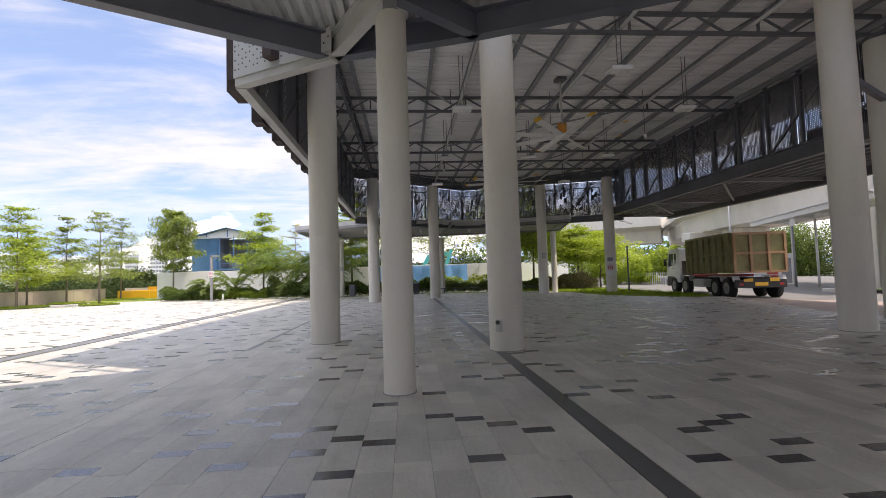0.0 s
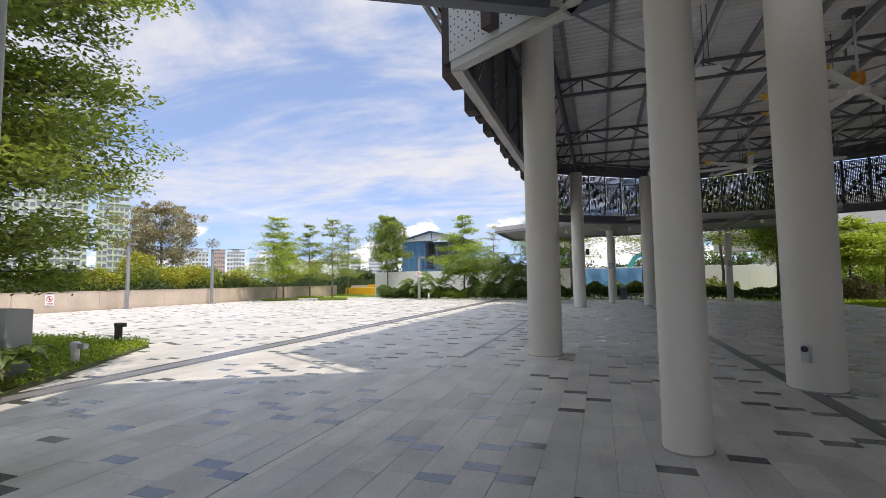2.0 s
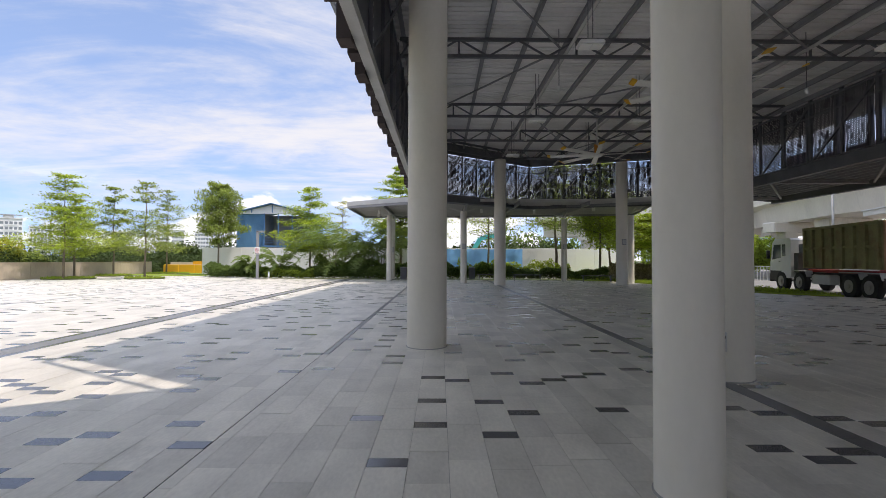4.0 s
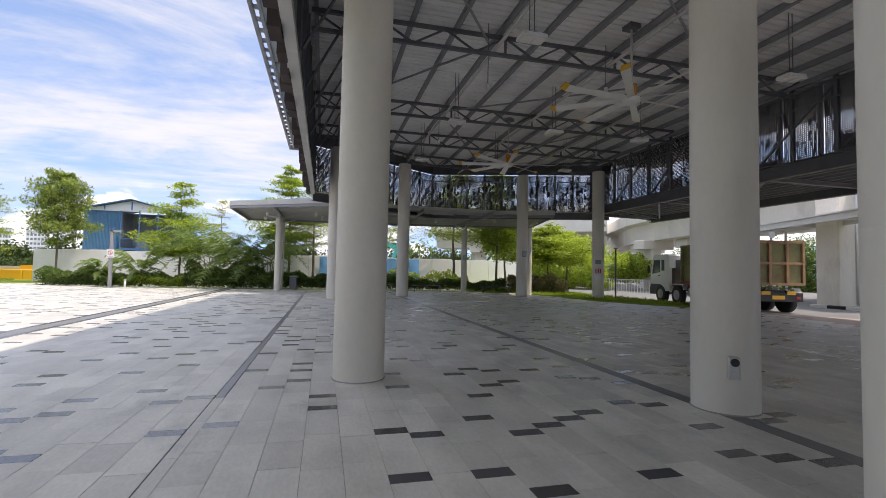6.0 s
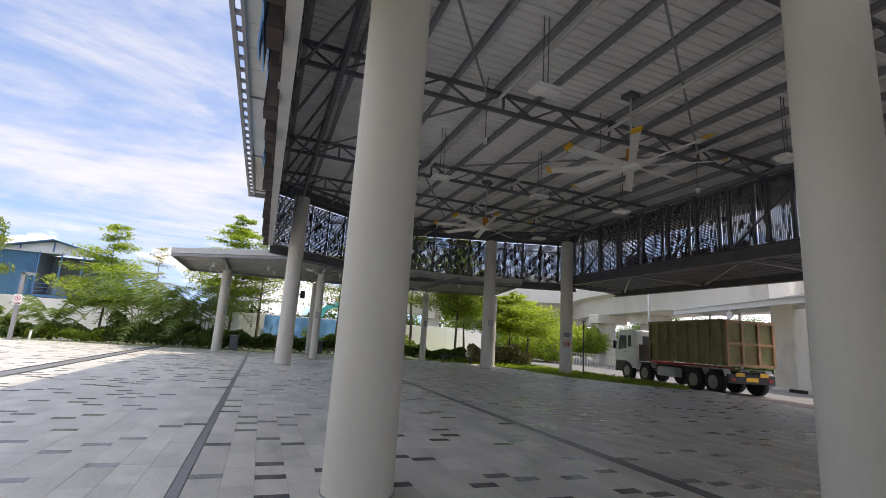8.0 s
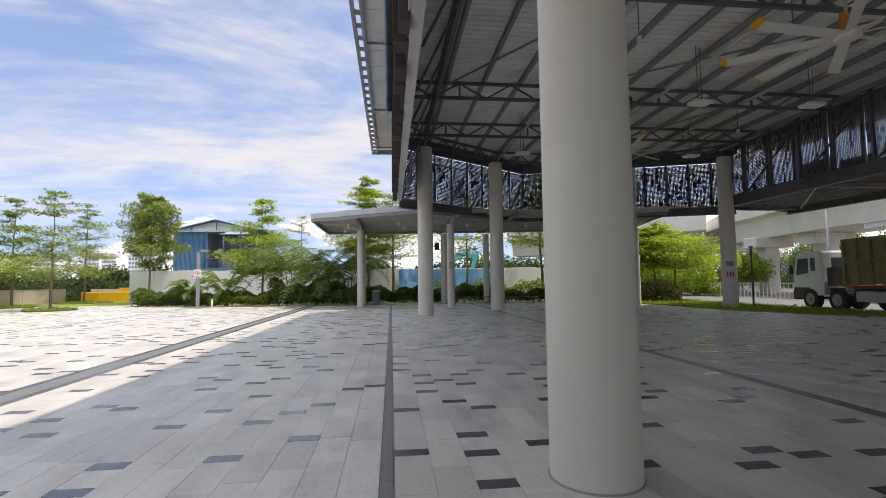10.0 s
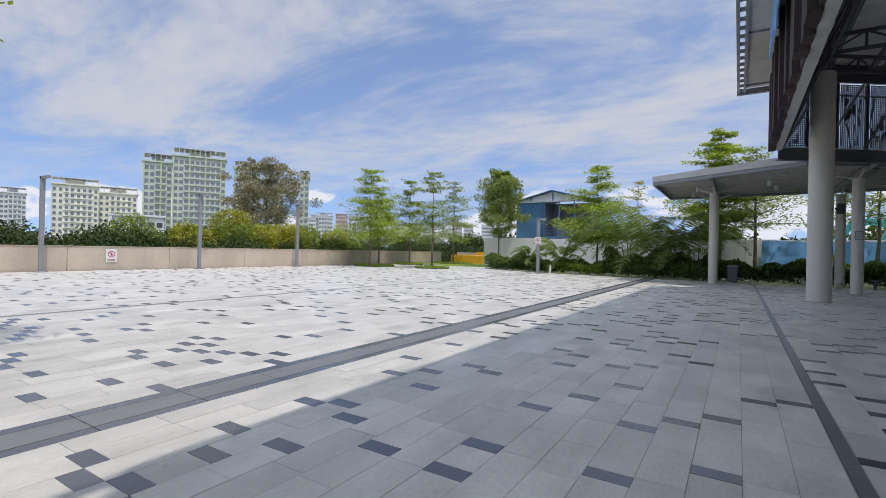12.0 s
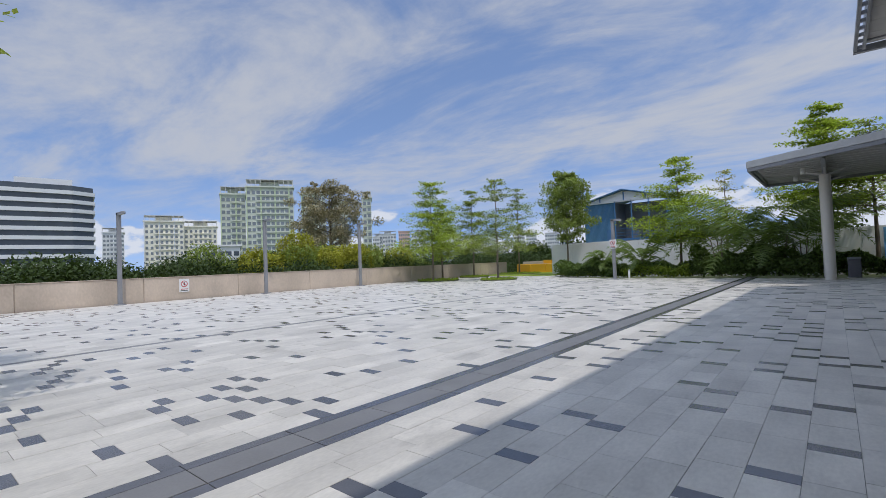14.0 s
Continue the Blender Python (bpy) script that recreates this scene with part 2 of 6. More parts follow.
M_TARP = mat("blue_tarpaulin", (0.22, 0.50, 0.90), 0.38, var=0.10, scale=0.9, fine=5, bump=0.012)
M_BLUE = mat("blue_corrugated_sheet", (0.10, 0.24, 0.40), 0.5, var=0.1, scale=0.8, fine=12, bump=0.002)
M_BLUE_L = mat("blue_painted_steel", (0.08, 0.20, 0.40), 0.5, var=0.1, bump=0.0)
M_YBAR = mat("yellow_barrier", (0.80, 0.42, 0.02), 0.5, var=0.08, scale=0.5, bump=0.0)
M_TOWER_G = mat("pale_green_facade", (0.58, 0.62, 0.52), 0.8, var=0.06, scale=0.1, fine=1, bump=0.0)
M_TOWER_Y = mat("cream_facade", (0.86, 0.83, 0.70), 0.8, var=0.06, scale=0.1, fine=1, bump=0.0)
M_TOWER_W = mat("white_facade", (0.74, 0.75, 0.74), 0.7, var=0.05, scale=0.1, fine=1, bump=0.0)
M_TOWER_P = mat("pink_facade", (0.62, 0.44, 0.38), 0.8, var=0.05, scale=0.1, fine=1, bump=0.0)
M_WIN = mat("dark_window_glass", (0.07, 0.085, 0.10), 0.15, var=0.25, scale=0.3, fine=1, bump=0.0)
M_WIN_L = mat("greyish_window_glass", (0.20, 0.23, 0.25), 0.2, var=0.2, scale=0.3, fine=1, bump=0.0)
M_GREEN_P = mat("light_green_paint", (0.52, 0.60, 0.40), 0.8, var=0.05, bump=0.0)
M_BIN = mat("worn_green_bin", (0.26, 0.25, 0.11), 0.7, var=0.25, scale=1.6, fine=14, bump=0.006, dirt=((0.20, 0.10, 0.05), 1.1, 0.52, 0.7))
M_BIN_R = mat("rusty_bin_end", (0.42, 0.25, 0.14), 0.75, var=0.3, scale=1.6, fine=14, bump=0.006, dirt=((0.30, 0.28, 0.18), 1.4, 0.55, 0.7))
M_TRUCK = mat("white_truck_paint", (0.72, 0.73, 0.72), 0.3, var=0.05, bump=0.0)
M_CHASSIS = mat("truck_chassis", (0.045, 0.042, 0.040), 0.6, var=0.3, bump=0.002)
M_REDP = mat("red_paint", (0.45, 0.035, 0.03), 0.4, var=0.1, bump=0.0)
M_TEAL = mat("teal_machine_paint", (0.06, 0.42, 0.40), 0.4, var=0.1, bump=0.0)
M_RIM = mat("steel_wheel_rim", (0.32, 0.31, 0.30), 0.4, metal=0.5, var=0.15, bump=0.0)
M_PAPER = mat("faded_notice_paper", (0.66, 0.58, 0.56), 0.7, var=0.06, bump=0.0)
M_SIGNRED = mat("sign_red", (0.55, 0.06, 0.06), 0.5, var=0.05, bump=0.0)
M_BILL = mat("mauve_billboard_film", (0.42, 0.33, 0.42), 0.5, var=0.2, scale=0.8, bump=0.0)


# ---- mesh helpers ----
class Build:
    """Gathers faces of boxes, beams, tubes and prisms for one mesh."""

    def __init__(self):
        self.v, self.f, self.s = [], [], []

    def faces(self, vs, fs, smooth=False):
        o = len(self.v)
        self.v += [tuple(p) for p in vs]
        self.f += [tuple(i + o for i in f) for f in fs]
        self.s += [smooth] * len(fs)
        return self

    def box(self, x0, y0, z0, x1, y1, z1):
        return self.faces([(x, y, z) for z in (z0, z1) for x, y in ((x0, y0), (x1, y0), (x1, y1), (x0, y1))],
                          [(3, 2, 1, 0), (4, 5, 6, 7), (0, 1, 5, 4), (1, 2, 6, 5), (2, 3, 7, 6), (3, 0, 4, 7)])

    def soft(self, x0, y0, z0, x1, y1, z1, e=0.02):
        """A box with its upright and top edges cut off by e."""
        r = []
        for d, z in ((0, z0), (0, z1 - e), (e, z1)):
            a, b, c, g = x0 + d, y0 + d, x1 - d, y1 - d
            r.append([(a + e, b, z), (c - e, b, z), (c, b + e, z), (c, g - e, z), (c - e, g, z), (a + e, g, z), (a, g - e, z), (a, b + e, z)])
        fs = [tuple(range(7, -1, -1)), tuple(range(16, 24))]
        for k in (0, 8):
            fs += [(k + i, k + (i + 1) % 8, k + 8 + (i + 1) % 8, k + 8 + i) for i in range(8)]
        return self.faces([p for q in r for p in q], fs)

    def beam(self, p, q, w, h, up=(0, 0, 1)):
        p, q = Vector(p), Vector(q)
        d = (q - p).normalized()
        u = Vector(up)
        if abs(d.dot(u)) > 0.98:
            u = Vector((1, 0, 0))
        s = d.cross(u).normalized() * (w / 2)
        t = s.cross(d).normalized() * (h / 2)
        vs = [e + a * s + b * t for e in (p, q) for a, b in ((-1, -1), (1, -1), (1, 1), (-1, 1))]
        return self.faces(vs, [(3, 2, 1, 0), (4, 5, 6, 7), (0, 1, 5, 4), (1, 2, 6, 5), (2, 3, 7, 6), (3, 0, 4, 7)])

    def ibeam(self, p, q, w, h, t=0.025):
        """An I section; p and q lie at its bottom."""
        p, q = Vector(p), Vector(q)
        z = Vector((0, 0, 1))
        self.beam(p + z * (t / 2), q + z * (t / 2), w, t)
        self.beam(p + z * (h - t / 2), q + z * (h - t / 2), w, t)
        return self.beam(p + z * (h / 2), q + z * (h / 2), t * 0.8, h - 2 * t)

    def tube(self, p, q, r0, r1=None, n=12, cap=True):
        p, q = Vector(p), Vector(q)
        r1 = r0 if r1 is None else r1
        d = (q - p).normalized()
        u = Vector((1, 0, 0)) if abs(d.x) < 0.9 else Vector((0, 1, 0))
        s = d.cross(u).normalized()
        t = d.cross(s)
        vs = [e + r * (math.cos(a) * s + math.sin(a) * t) for e, r in ((p, r0), (q, r1)) for a in (2 * math.pi * i / n for i in range(n))]
        self.faces(vs, [(i, (i + 1) % n, n + (i + 1) % n, n + i) for i in range(n)], True)
        if cap:
            o = len(self.v) - 2 * n
            self.f += [tuple(o + i for i in range(n - 1, -1, -1)), tuple(o + n + i for i in range(n))]
            self.s += [False, False]
        return self

    def prism(self, poly, z0, z1):
        n = len(poly)
        vs = [(x, y, z0) for x, y in poly] + [(x, y, z1) for x, y in poly]
        return self.faces(vs, [tuple(range(n - 1, -1, -1)), tuple(range(n, 2 * n))] + [(i, (i + 1) % n, n + (i + 1) % n, n + i) for i in range(n)])

    def lathe(self, profile, n=24, at=(0, 0, 0)):
        o = [(at[0] + r * math.cos(2 * math.pi * i / n), at[1] + r * math.sin(2 * math.pi * i / n), at[2] + z) for r, z in profile for i in range(n)]
        fs = [(k * n + i, k * n + (i + 1) % n, (k + 1) * n + (i + 1) % n, (k + 1) * n + i) for k in range(len(profile) - 1) for i in range(n)]
        return self.faces(o, fs, True)

    def mesh(self, name, material, off=(0, 0, 0)):
        me = bpy.data.meshes.new(name)
        vs = [(a - off[0], b - off[1], c - off[2]) for a, b, c in self.v] if any(off) else self.v
        me.from_pydata(vs, [], self.f)
        me.polygons.foreach_set("use_smooth", self.s)
        me.materials.append(material)
        me.update()
        return me


def thing(name, at, label, category, group="", kind="", turn=0.0):
    ob = new(name)
    ob.empty_display_size = 0.2
    ob.matrix_basis = pose(*at, 0, 0, turn)
    return tagged(ob, label, category, group, kind)


def part(name, b, material, parent, label="", local=False):
    """A mesh under a thing; its places are the world's unless local."""
    at = (0, 0, 0) if local or parent is None else parent.matrix_basis.translation
    ob = new(name, b if isinstance(b, bpy.types.Mesh) else b.mesh(name, material, at))
    ob.parent = parent
    return tagged(ob, label)


def solid(name, b, material, label="", category="", kind="structure", group=""):
    """A top-level mesh of one piece."""
    return tagged(new(name, b.mesh(name, material)), label, category, group, kind)


def quads(name, centres, size, rng, material, flat=0.45, aspect=0.5, local=None):
    """A mesh of many small leaf blades round the given centres."""
    c = np.asarray(centres, float)
    n = len(c)
    a = rng.uniform(0, 2 * np.pi, n)
    tilt = rng.normal(0, flat, n)
    d = np.stack([np.cos(a) * np.cos(tilt), np.sin(a) * np.cos(tilt), np.sin(tilt)], 1)
    side = np.stack([-np.sin(a), np.cos(a), rng.normal(0, flat, n)], 1)
    side /= np.linalg.norm(side, axis=1)[:, None]
    s = (size * rng.uniform(0.65, 1.3, n))[:, None]
    v = np.stack([c - d * s * 0.5, c + side * s * aspect * 0.5, c + d * s * 0.5, c - side * s * aspect * 0.5], 1).reshape(-1, 3)
    if local is not None:
        v = v - np.asarray(local)
    me = bpy.data.meshes.new(name)
    me.vertices.add(4 * n)
    me.vertices.foreach_set("co", v.ravel())
    me.loops.add(4 * n)
    me.loops.foreach_set("vertex_index", np.arange(4 * n, dtype=np.int32))
    me.polygons.add(n)
    me.polygons.foreach_set("loop_start", np.arange(0, 4 * n, 4, dtype=np.int32))
    me.polygons.foreach_set("loop_total", np.full(n, 4, dtype=np.int32))
    me.materials.append(material)
    me.update()
    me.validate()
    return me


def clip_range(poly, c, axis):
    """Where the line x = c (axis 0) or y = c (axis 1) crosses a convex outline."""
    hits = []
    for (x0, y0), (x1, y1) in zip(poly, poly[1:] + poly[:1]):
        a, b, u, w = (x0, x1, y0, y1) if axis == 0 else (y0, y1, x0, x1)
        if (a - c) * (b - c) < 0:
            hits.append(u + (w - u) * (c - a) / (b - a))
    return (min(hits), max(hits)) if len(hits) > 1 else None


# ---- ground, floor, roads ----
solid("ground", Build().faces([(-2500, -2500, -0.32), (2500, -2500, -0.32), (2500, 2500, -0.32), (-2500, 2500, -0.32)], [(0, 1, 2, 3)]), M_SOIL,
      "green-brown open ground beyond the plaza", "ground")
FLOOR = [(-33.0, -14.0), (13.6, -14.0), (13.6, 14.5), (16.4, 23.6), (15.0, 24.2), (13.7, 25.9), (12.9, 27.6), (12.4, 29.0), (12.1, 31.0), (12.2, 33.6), (11.5, 36.0), (11.0, 38.2), (4.0, 40.3), (-8.0, 40.4), (-16.5, 41.4), (-22.5, 44.2), (-25.0, 60.0), (-33.0, 60.0)]
floor = tagged(new("floor", Build().prism(FLOOR, -0.32, -0.012).mesh("floor", M_JOINT)), "plaza floor of pale granite tiles with scattered dark ones", "floor", kind="structure")
solid("road", Build().box(16.25, -120, -0.3, 62.0, 160, -0.10), M_ASPH, "grey asphalt road beside the plaza", "road")
solid("pavement", Build().prism([(13.62, -14), (19.5, -14), (18.4, 17.0), (16.8, 20.6), (16.3, 22.3), (16.42, 23.5), (13.62, 14.3)], -0.3, -0.02), M_RED, "pink paved strip along the road", "pavement")
kerb = thing("kerb", (16.1, 10, -0.3), "pale concrete kerb along the road", "kerb", kind="structure")
for i in range(39, 74):
    part("kerb_stone", Build().soft(16.0, -14 + i * 1.0, -0.3, 16.25, -14 + i * 1.0 + 0.985, 0.0, 0.02), M_CONC_L, kerb)
GRASS = [(15.05, 24.25), (15.98, 23.95), (15.98, 60.0), (11.2, 60.0), (11.1, 38.2), (11.6, 36.05), (12.3, 33.6), (12.2, 31.0), (12.5, 29.05), (13.0, 27.65), (13.8, 25.95)]
solid("grass_strip", Build().prism(GRASS, -0.3, 0.05), M_GRASS, "bright green lawn strip by the road", "grass")
solid("far_kerb_island", Build().prism([(24.6, 14), (31, 14), (31, 22), (26.6, 24.5), (24.7, 25.5)], -0.3, 0.02), M_GRASS, "mown grass verge across the road", "grass")


def kerb_piece(i):
    b = Build().soft(24.35, 0, -0.3, 24.6, 0.95, 0.08, 0.02)
    return b.mesh("kerb_block", M_WHITE if i else M_BLACK)


striped_kerb = thing("striped_kerb", (0, 0, 0), "black and white striped kerb of the traffic island", "kerb", kind="structure")
kerb_meshes = [kerb_piece(0), kerb_piece(1)]
for i in range(16):
    k = part("kerb_block", kerb_meshes[i % 2], None, striped_kerb)
    k.location = (0, 10.5 + i * 0.97, 0)

# ---- columns ----
def column(x, y, r, h, label, group, foot=True):
    c = thing("column", (x, y, 0), label, "column", group)
    n = 56
    b = Build().lathe([(r, 0.005), (r, h * 0.33)], n).lathe([(r - 0.002, h * 0.33), (r, h * 0.33 + 0.006), (r, h - 0.03), (r - 0.03, h)], n)
    b.faces([((r - 0.03) * math.cos(2 * math.pi * i / n), (r - 0.03) * math.sin(2 * math.pi * i / n), h) for i in range(n)], [tuple(range(n))])
    part("shaft", b, M_COL, c, local=True)
    if foot:
        part("base_joint", Build().lathe([(r + 0.012, 0.0), (r + 0.012, 0.012), (r, 0.014)], n), M_JOINT, c, "dark sealant joint at the foot", local=True)
    return c


R_BIG, R_SMALL = 0.355, 0.215
GB, GS = "large roof columns", "slim canopy columns"
LB = "thick round off-white painted concrete column carrying the roof"
LS = "slim round off-white column carrying a low canopy"
for x, y, h in ((-2.262, 11.66, 7.9), (1.782, 9.478, 7.9), (-2.274, 29.69, 7.85), (1.72, 32.37, 7.85), (9.6, 33.03, 7.85), (13.46, 30.4, 7.85), (10.02, 9.89, 7.9), (13.4, 11.9, 7.9)):
    column(x, y, R_BIG, h, LB, GB)
for x, y, h in ((-0.374, 6.318, 5.25), (-5.98, 3.66, 5.25), (-5.79, 38.2, 4.86), (-5.86, 41.2, 4.86), (-0.41, 35.1, 4.88), (-0.14, 41.0, 4.86), (2.9, 41.0, 4.86), (7.47, 38.9, 4.7), (11.2, 35.5, 4.7)):
    column(x, y, R_SMALL, h, LS, GS)

# ---- main roof ----
# right front corner is extended, hidden above the canopy, to shade the floor
ROOF = [(-4.5, 8.75), (15.6, -2.86), (15.6, 32.6), (4.2, 37.0), (-4.5, 31.2)]
roof = Build()
y = -2.2
while y < 36.95:
    for y0, y1, z0, z1 in ((y, y + 0.19, 8.72, 8.72), (y + 0.19, y + 0.205, 8.72, 8.755), (y + 0.205, y + 0.235, 8.755, 8.755), (y + 0.235, y + 0.25, 8.755, 8.72)):
        a, b = clip_range(ROOF, y0 + 1e-4, 1), clip_range(ROOF, y1 + 1e-4, 1)
        if a and b:
            roof.faces([(a[0], y0, z0), (a[1], y0, z0), (b[1], y1, z1), (b[0], y1, z1)], [(3, 2, 1, 0)])
    y += 0.25
roof.prism(ROOF, 8.80, 8.98)
tagged(new("ceiling", roof.mesh("ceiling", M_DECK)), "grey ribbed metal roof deck seen from below", "ceiling", kind="structure")

purlins = thing("purlins", (4, 20, 8.55), "dark grey steel purlins under the roof deck", "purlin", kind="structure")
x = -3.2
while x < 15.2:
    r = clip_range(ROOF, x, 0)
    part("purlin", Build().ibeam((x, r[0] + 0.15, 8.53), (x, r[1] - 0.15, 8.53), 0.11, 0.185, 0.014), M_STEEL_M, purlins)
    x += 1.32


def truss(p, q, z0, z1, step, label):
    p, q = Vector((*p, 0)), Vector((*q, 0))
    mid = (p + q) / 2
    t = thing("roof_truss", (mid.x, mid.y, z0), label, "truss", "roof trusses")
    part("bottom_chord", Build().beam((p.x, p.y, z0), (q.x, q.y, z0), 0.10, 0.10), M_STEEL, t)
    part("top_chord", Build().beam((p.x, p.y, z1), (q.x, q.y, z1), 0.10, 0.10), M_STEEL, t)
    n = max(2, round((q - p).length / step))
    for i in range(n):
        a, b = p.lerp(q, i / n), p.lerp(q, (i + 0.5) / n)
        c = p.lerp(q, (i + 1) / n)
        part("web", Build().beam((a.x, a.y, z1), (b.x, b.y, z0), 0.05, 0.05), M_STEEL, t)
        part("web", Build().beam((b.x, b.y, z0), (c.x, c.y, z1), 0.05, 0.05), M_STEEL, t)
        if i % 2:
            part("post", Build().beam((a.x, a.y, z0), (a.x, a.y, z1), 0.06, 0.06), M_STEEL, t)
    return t


for y in (11.7, 17.7, 23.8, 28.0):
    r = clip_range(ROOF, y, 1)
    truss((max(-3.3, r[0] + 0.3), y), (min(13.3, r[1] - 0.3), y), 7.93, 8.46, 1.9, "dark steel lattice truss across the hall under the roof")
for x, y0, y1 in ((-2.26, 11.7, 29.9),):
    truss((x, y0), (x, y1), 7.93, 8.46, 2.1, "dark steel lattice truss along the hall")
for p, q in (((-2.26, 29.69), (1.72, 32.37)), ((1.72, 32.37), (9.6, 33.03)), ((9.6, 33.03), (13.46, 30.4))):
    truss(p, q, 7.95, 8.46, 1.3, "dark steel lattice truss over the end columns")
tie = thing("sprinkler_pipes", (4, 20, 7.7), "pale grey pipes running under the trusses", "pipe")
for x in (1.95, 5.75, 9.35):
    r = clip_range(ROOF, x, 0)
    part("pipe", Build().tube((x, r[0] + 1.5, 8.12), (x, r[1] - 1.5, 8.12), 0.055, n=10), M_STEEL_L, tie)
for p, q in (((1.95, 11.9), (9.35, 17.5)), ((1.95, 23.5), (9.35, 17.9)), ((-2.2, 12.0), (1.7, 17.6)), ((-2.2, 23.6), (1.7, 17.8)), ((1.95, 24.0), (5.7, 31.0)), ((9.4, 24.0), (5.8, 31.0))):
    part("brace", Build().beam((*p, 8.16), (*q, 8.16), 0.05, 0.05), M_STEEL_M, tie)

# eave on the plaza side: soffit boards, slotted outer edge
eave = thing("eave", (-4.4, 20, 8.0), "pale boarded eave with a slotted grey edge", "eave", kind="structure")
part("edge_bar", Build().box(-4.80, 8.55, 7.98, -4.71, 31.25, 8.12), M_STEEL_M, eave)
part("inner_bar", Build().box(-4.58, 8.7, 7.99, -4.50, 31.2, 8.11), M_STEEL_M, eave)
part("end_bar", Build().box(-4.80, 31.25, 7.95, -3.46, 31.42, 8.16), M_STEEL_M, eave)
part("front_bar", Build().beam((-4.78, 8.56, 8.05), (14.6, -2.63, 8.05), 0.10, 0.16), M_STEEL_M, eave)
part("front_soffit", Build().prism([(-4.5, 8.75), (3.9, 3.9), (3.9, 5.2), (-3.5, 9.45)], 8.10, 8.14), M_SOFFIT, eave)
part("gutter", Build().box(-4.52, 8.75, 8.15, -4.40, 31.1, 8.9), M_STEEL_M, eave)
br = Build().box(-4.71, 0, 8.0, -4.58, 0.07, 8.10).mesh("bracket", M_STEEL_M)
bd = Build().box(-4.50, 0, 8.08, -3.74, 0.985, 8.12).mesh("soffit_board", M_SOFFIT)
for i in range(38):
    part("bracket", br, None, eave, local=True).location = (4.4, 8.8 + i * 0.6 - 20, -8.0)
for i in range(22):
    part("soffit_board", bd, None, eave, local=True).location = (4.4, 8.95 + i * 1.0 - 20, -8.0)
for i in range(5):
    part("cross_rail", Build().beam((-4.55, 10.5 + i * 5.0, 8.05), (-3.75, 10.5 + i * 5.0, 8.05), 0.05, 0.05), M_STEEL_M, eave)

# screen along the plaza side: fascia beam, back sheet, cladding fins with ragged lower ends
side = thing("plaza_side_screen", (-3.5, 20, 5.42), "pale fascia beam with ragged brown and grey cladding fins", "screen", kind="structure")
part("fascia_beam", Build().box(-3.56, 9.34, 5.42, -3.36, 30.25, 5.62), M_STEEL_L, side)
part("back_sheet", Build().box(-3.47, 9.5, 5.62, -3.43, 30.1, 8.30), M_STEEL, side)
part("top_rail", Build().box(-3.50, 9.4, 8.30, -3.38, 30.2, 8.40), M_STEEL, side)
rf = random.Random(5)
y, out = 9.45, True
while y < 30.0:
    w = min(rf.choice((0.42, 0.55, 0.7)) if out else rf.choice((0.35, 0.6, 0.95)), 30.2 - y)
    d, z = (rf.choice((0.17, 0.21, 0.25)), rf.choice((5.34, 5.38, 5.42))) if out else (rf.choice((0.03, 0.06)), 5.47)
    part("fin", Build().box(-3.57 - d, y + 0.012, z, -3.57, y + w - 0.012, 8.06), M_PERF_L if rf.random() < 0.03 else M_FIN, side)
    y, out = y + w, not out
for i in range(11):
    yy = 10.2 + i * 1.9
    part("brace", Build().beam((-3.30, yy, 5.65), (-2.35, yy + 0.9, 7.93), 0.045, 0.045), M_STEEL, side)
    part("post", Build().box(-3.42, yy, 5.62, -3.34, yy + 0.08, 8.4), M_STEEL, side)
# pale squares on the solid sheet imitate daylight coming through holes
vb = Build()
for a in range(3):
    for k in range(14):
        vb.box(-3.425, 10.9 + a * 1.7 + (k % 2) * 0.12, 5.9 + k * 0.13, -3.418, 10.96 + a * 1.7 + (k % 2) * 0.12, 5.96 + k * 0.13)
part("perforation", vb, M_PERF_L, side, "rows of small pale squares painted as light through holes")
solid("tarp_scrap", Build().box(-3.99, 14.0, 6.6, -3.96, 16.2, 8.05).box(-4.01, 14.5, 6.2, -3.98, 15.1, 7.2).box(-3.99, 16.2, 7.45, -3.96, 21.0, 8.05).box(-3.99, 21.0, 7.2, -3.96, 25.6, 8.05).box(-4.0, 22.2, 6.8, -3.97, 22.9, 7.3), M_TARP, "strip of blue tarpaulin hanging on the cladding", "tarpaulin", kind="")

# front chamfer: pale perforated panels over the canopy
front = thing("front_screen", (-2.5, 8.8, 5.5), "pale perforated panels over a light steel edge beam", "screen", kind="structure")
FA, FB = Vector((-3.5, 9.36, 0)), Vector((-1.42, 8.15, 0))
fd = (FB - FA).normalized()
fo = Vector((fd.y, -fd.x, 0))
part("edge_beam", Build().beam((FA.x, FA.y, 5.52), (FB.x, FB.y, 5.52), 0.20, 0.16), M_STEEL_L, front)
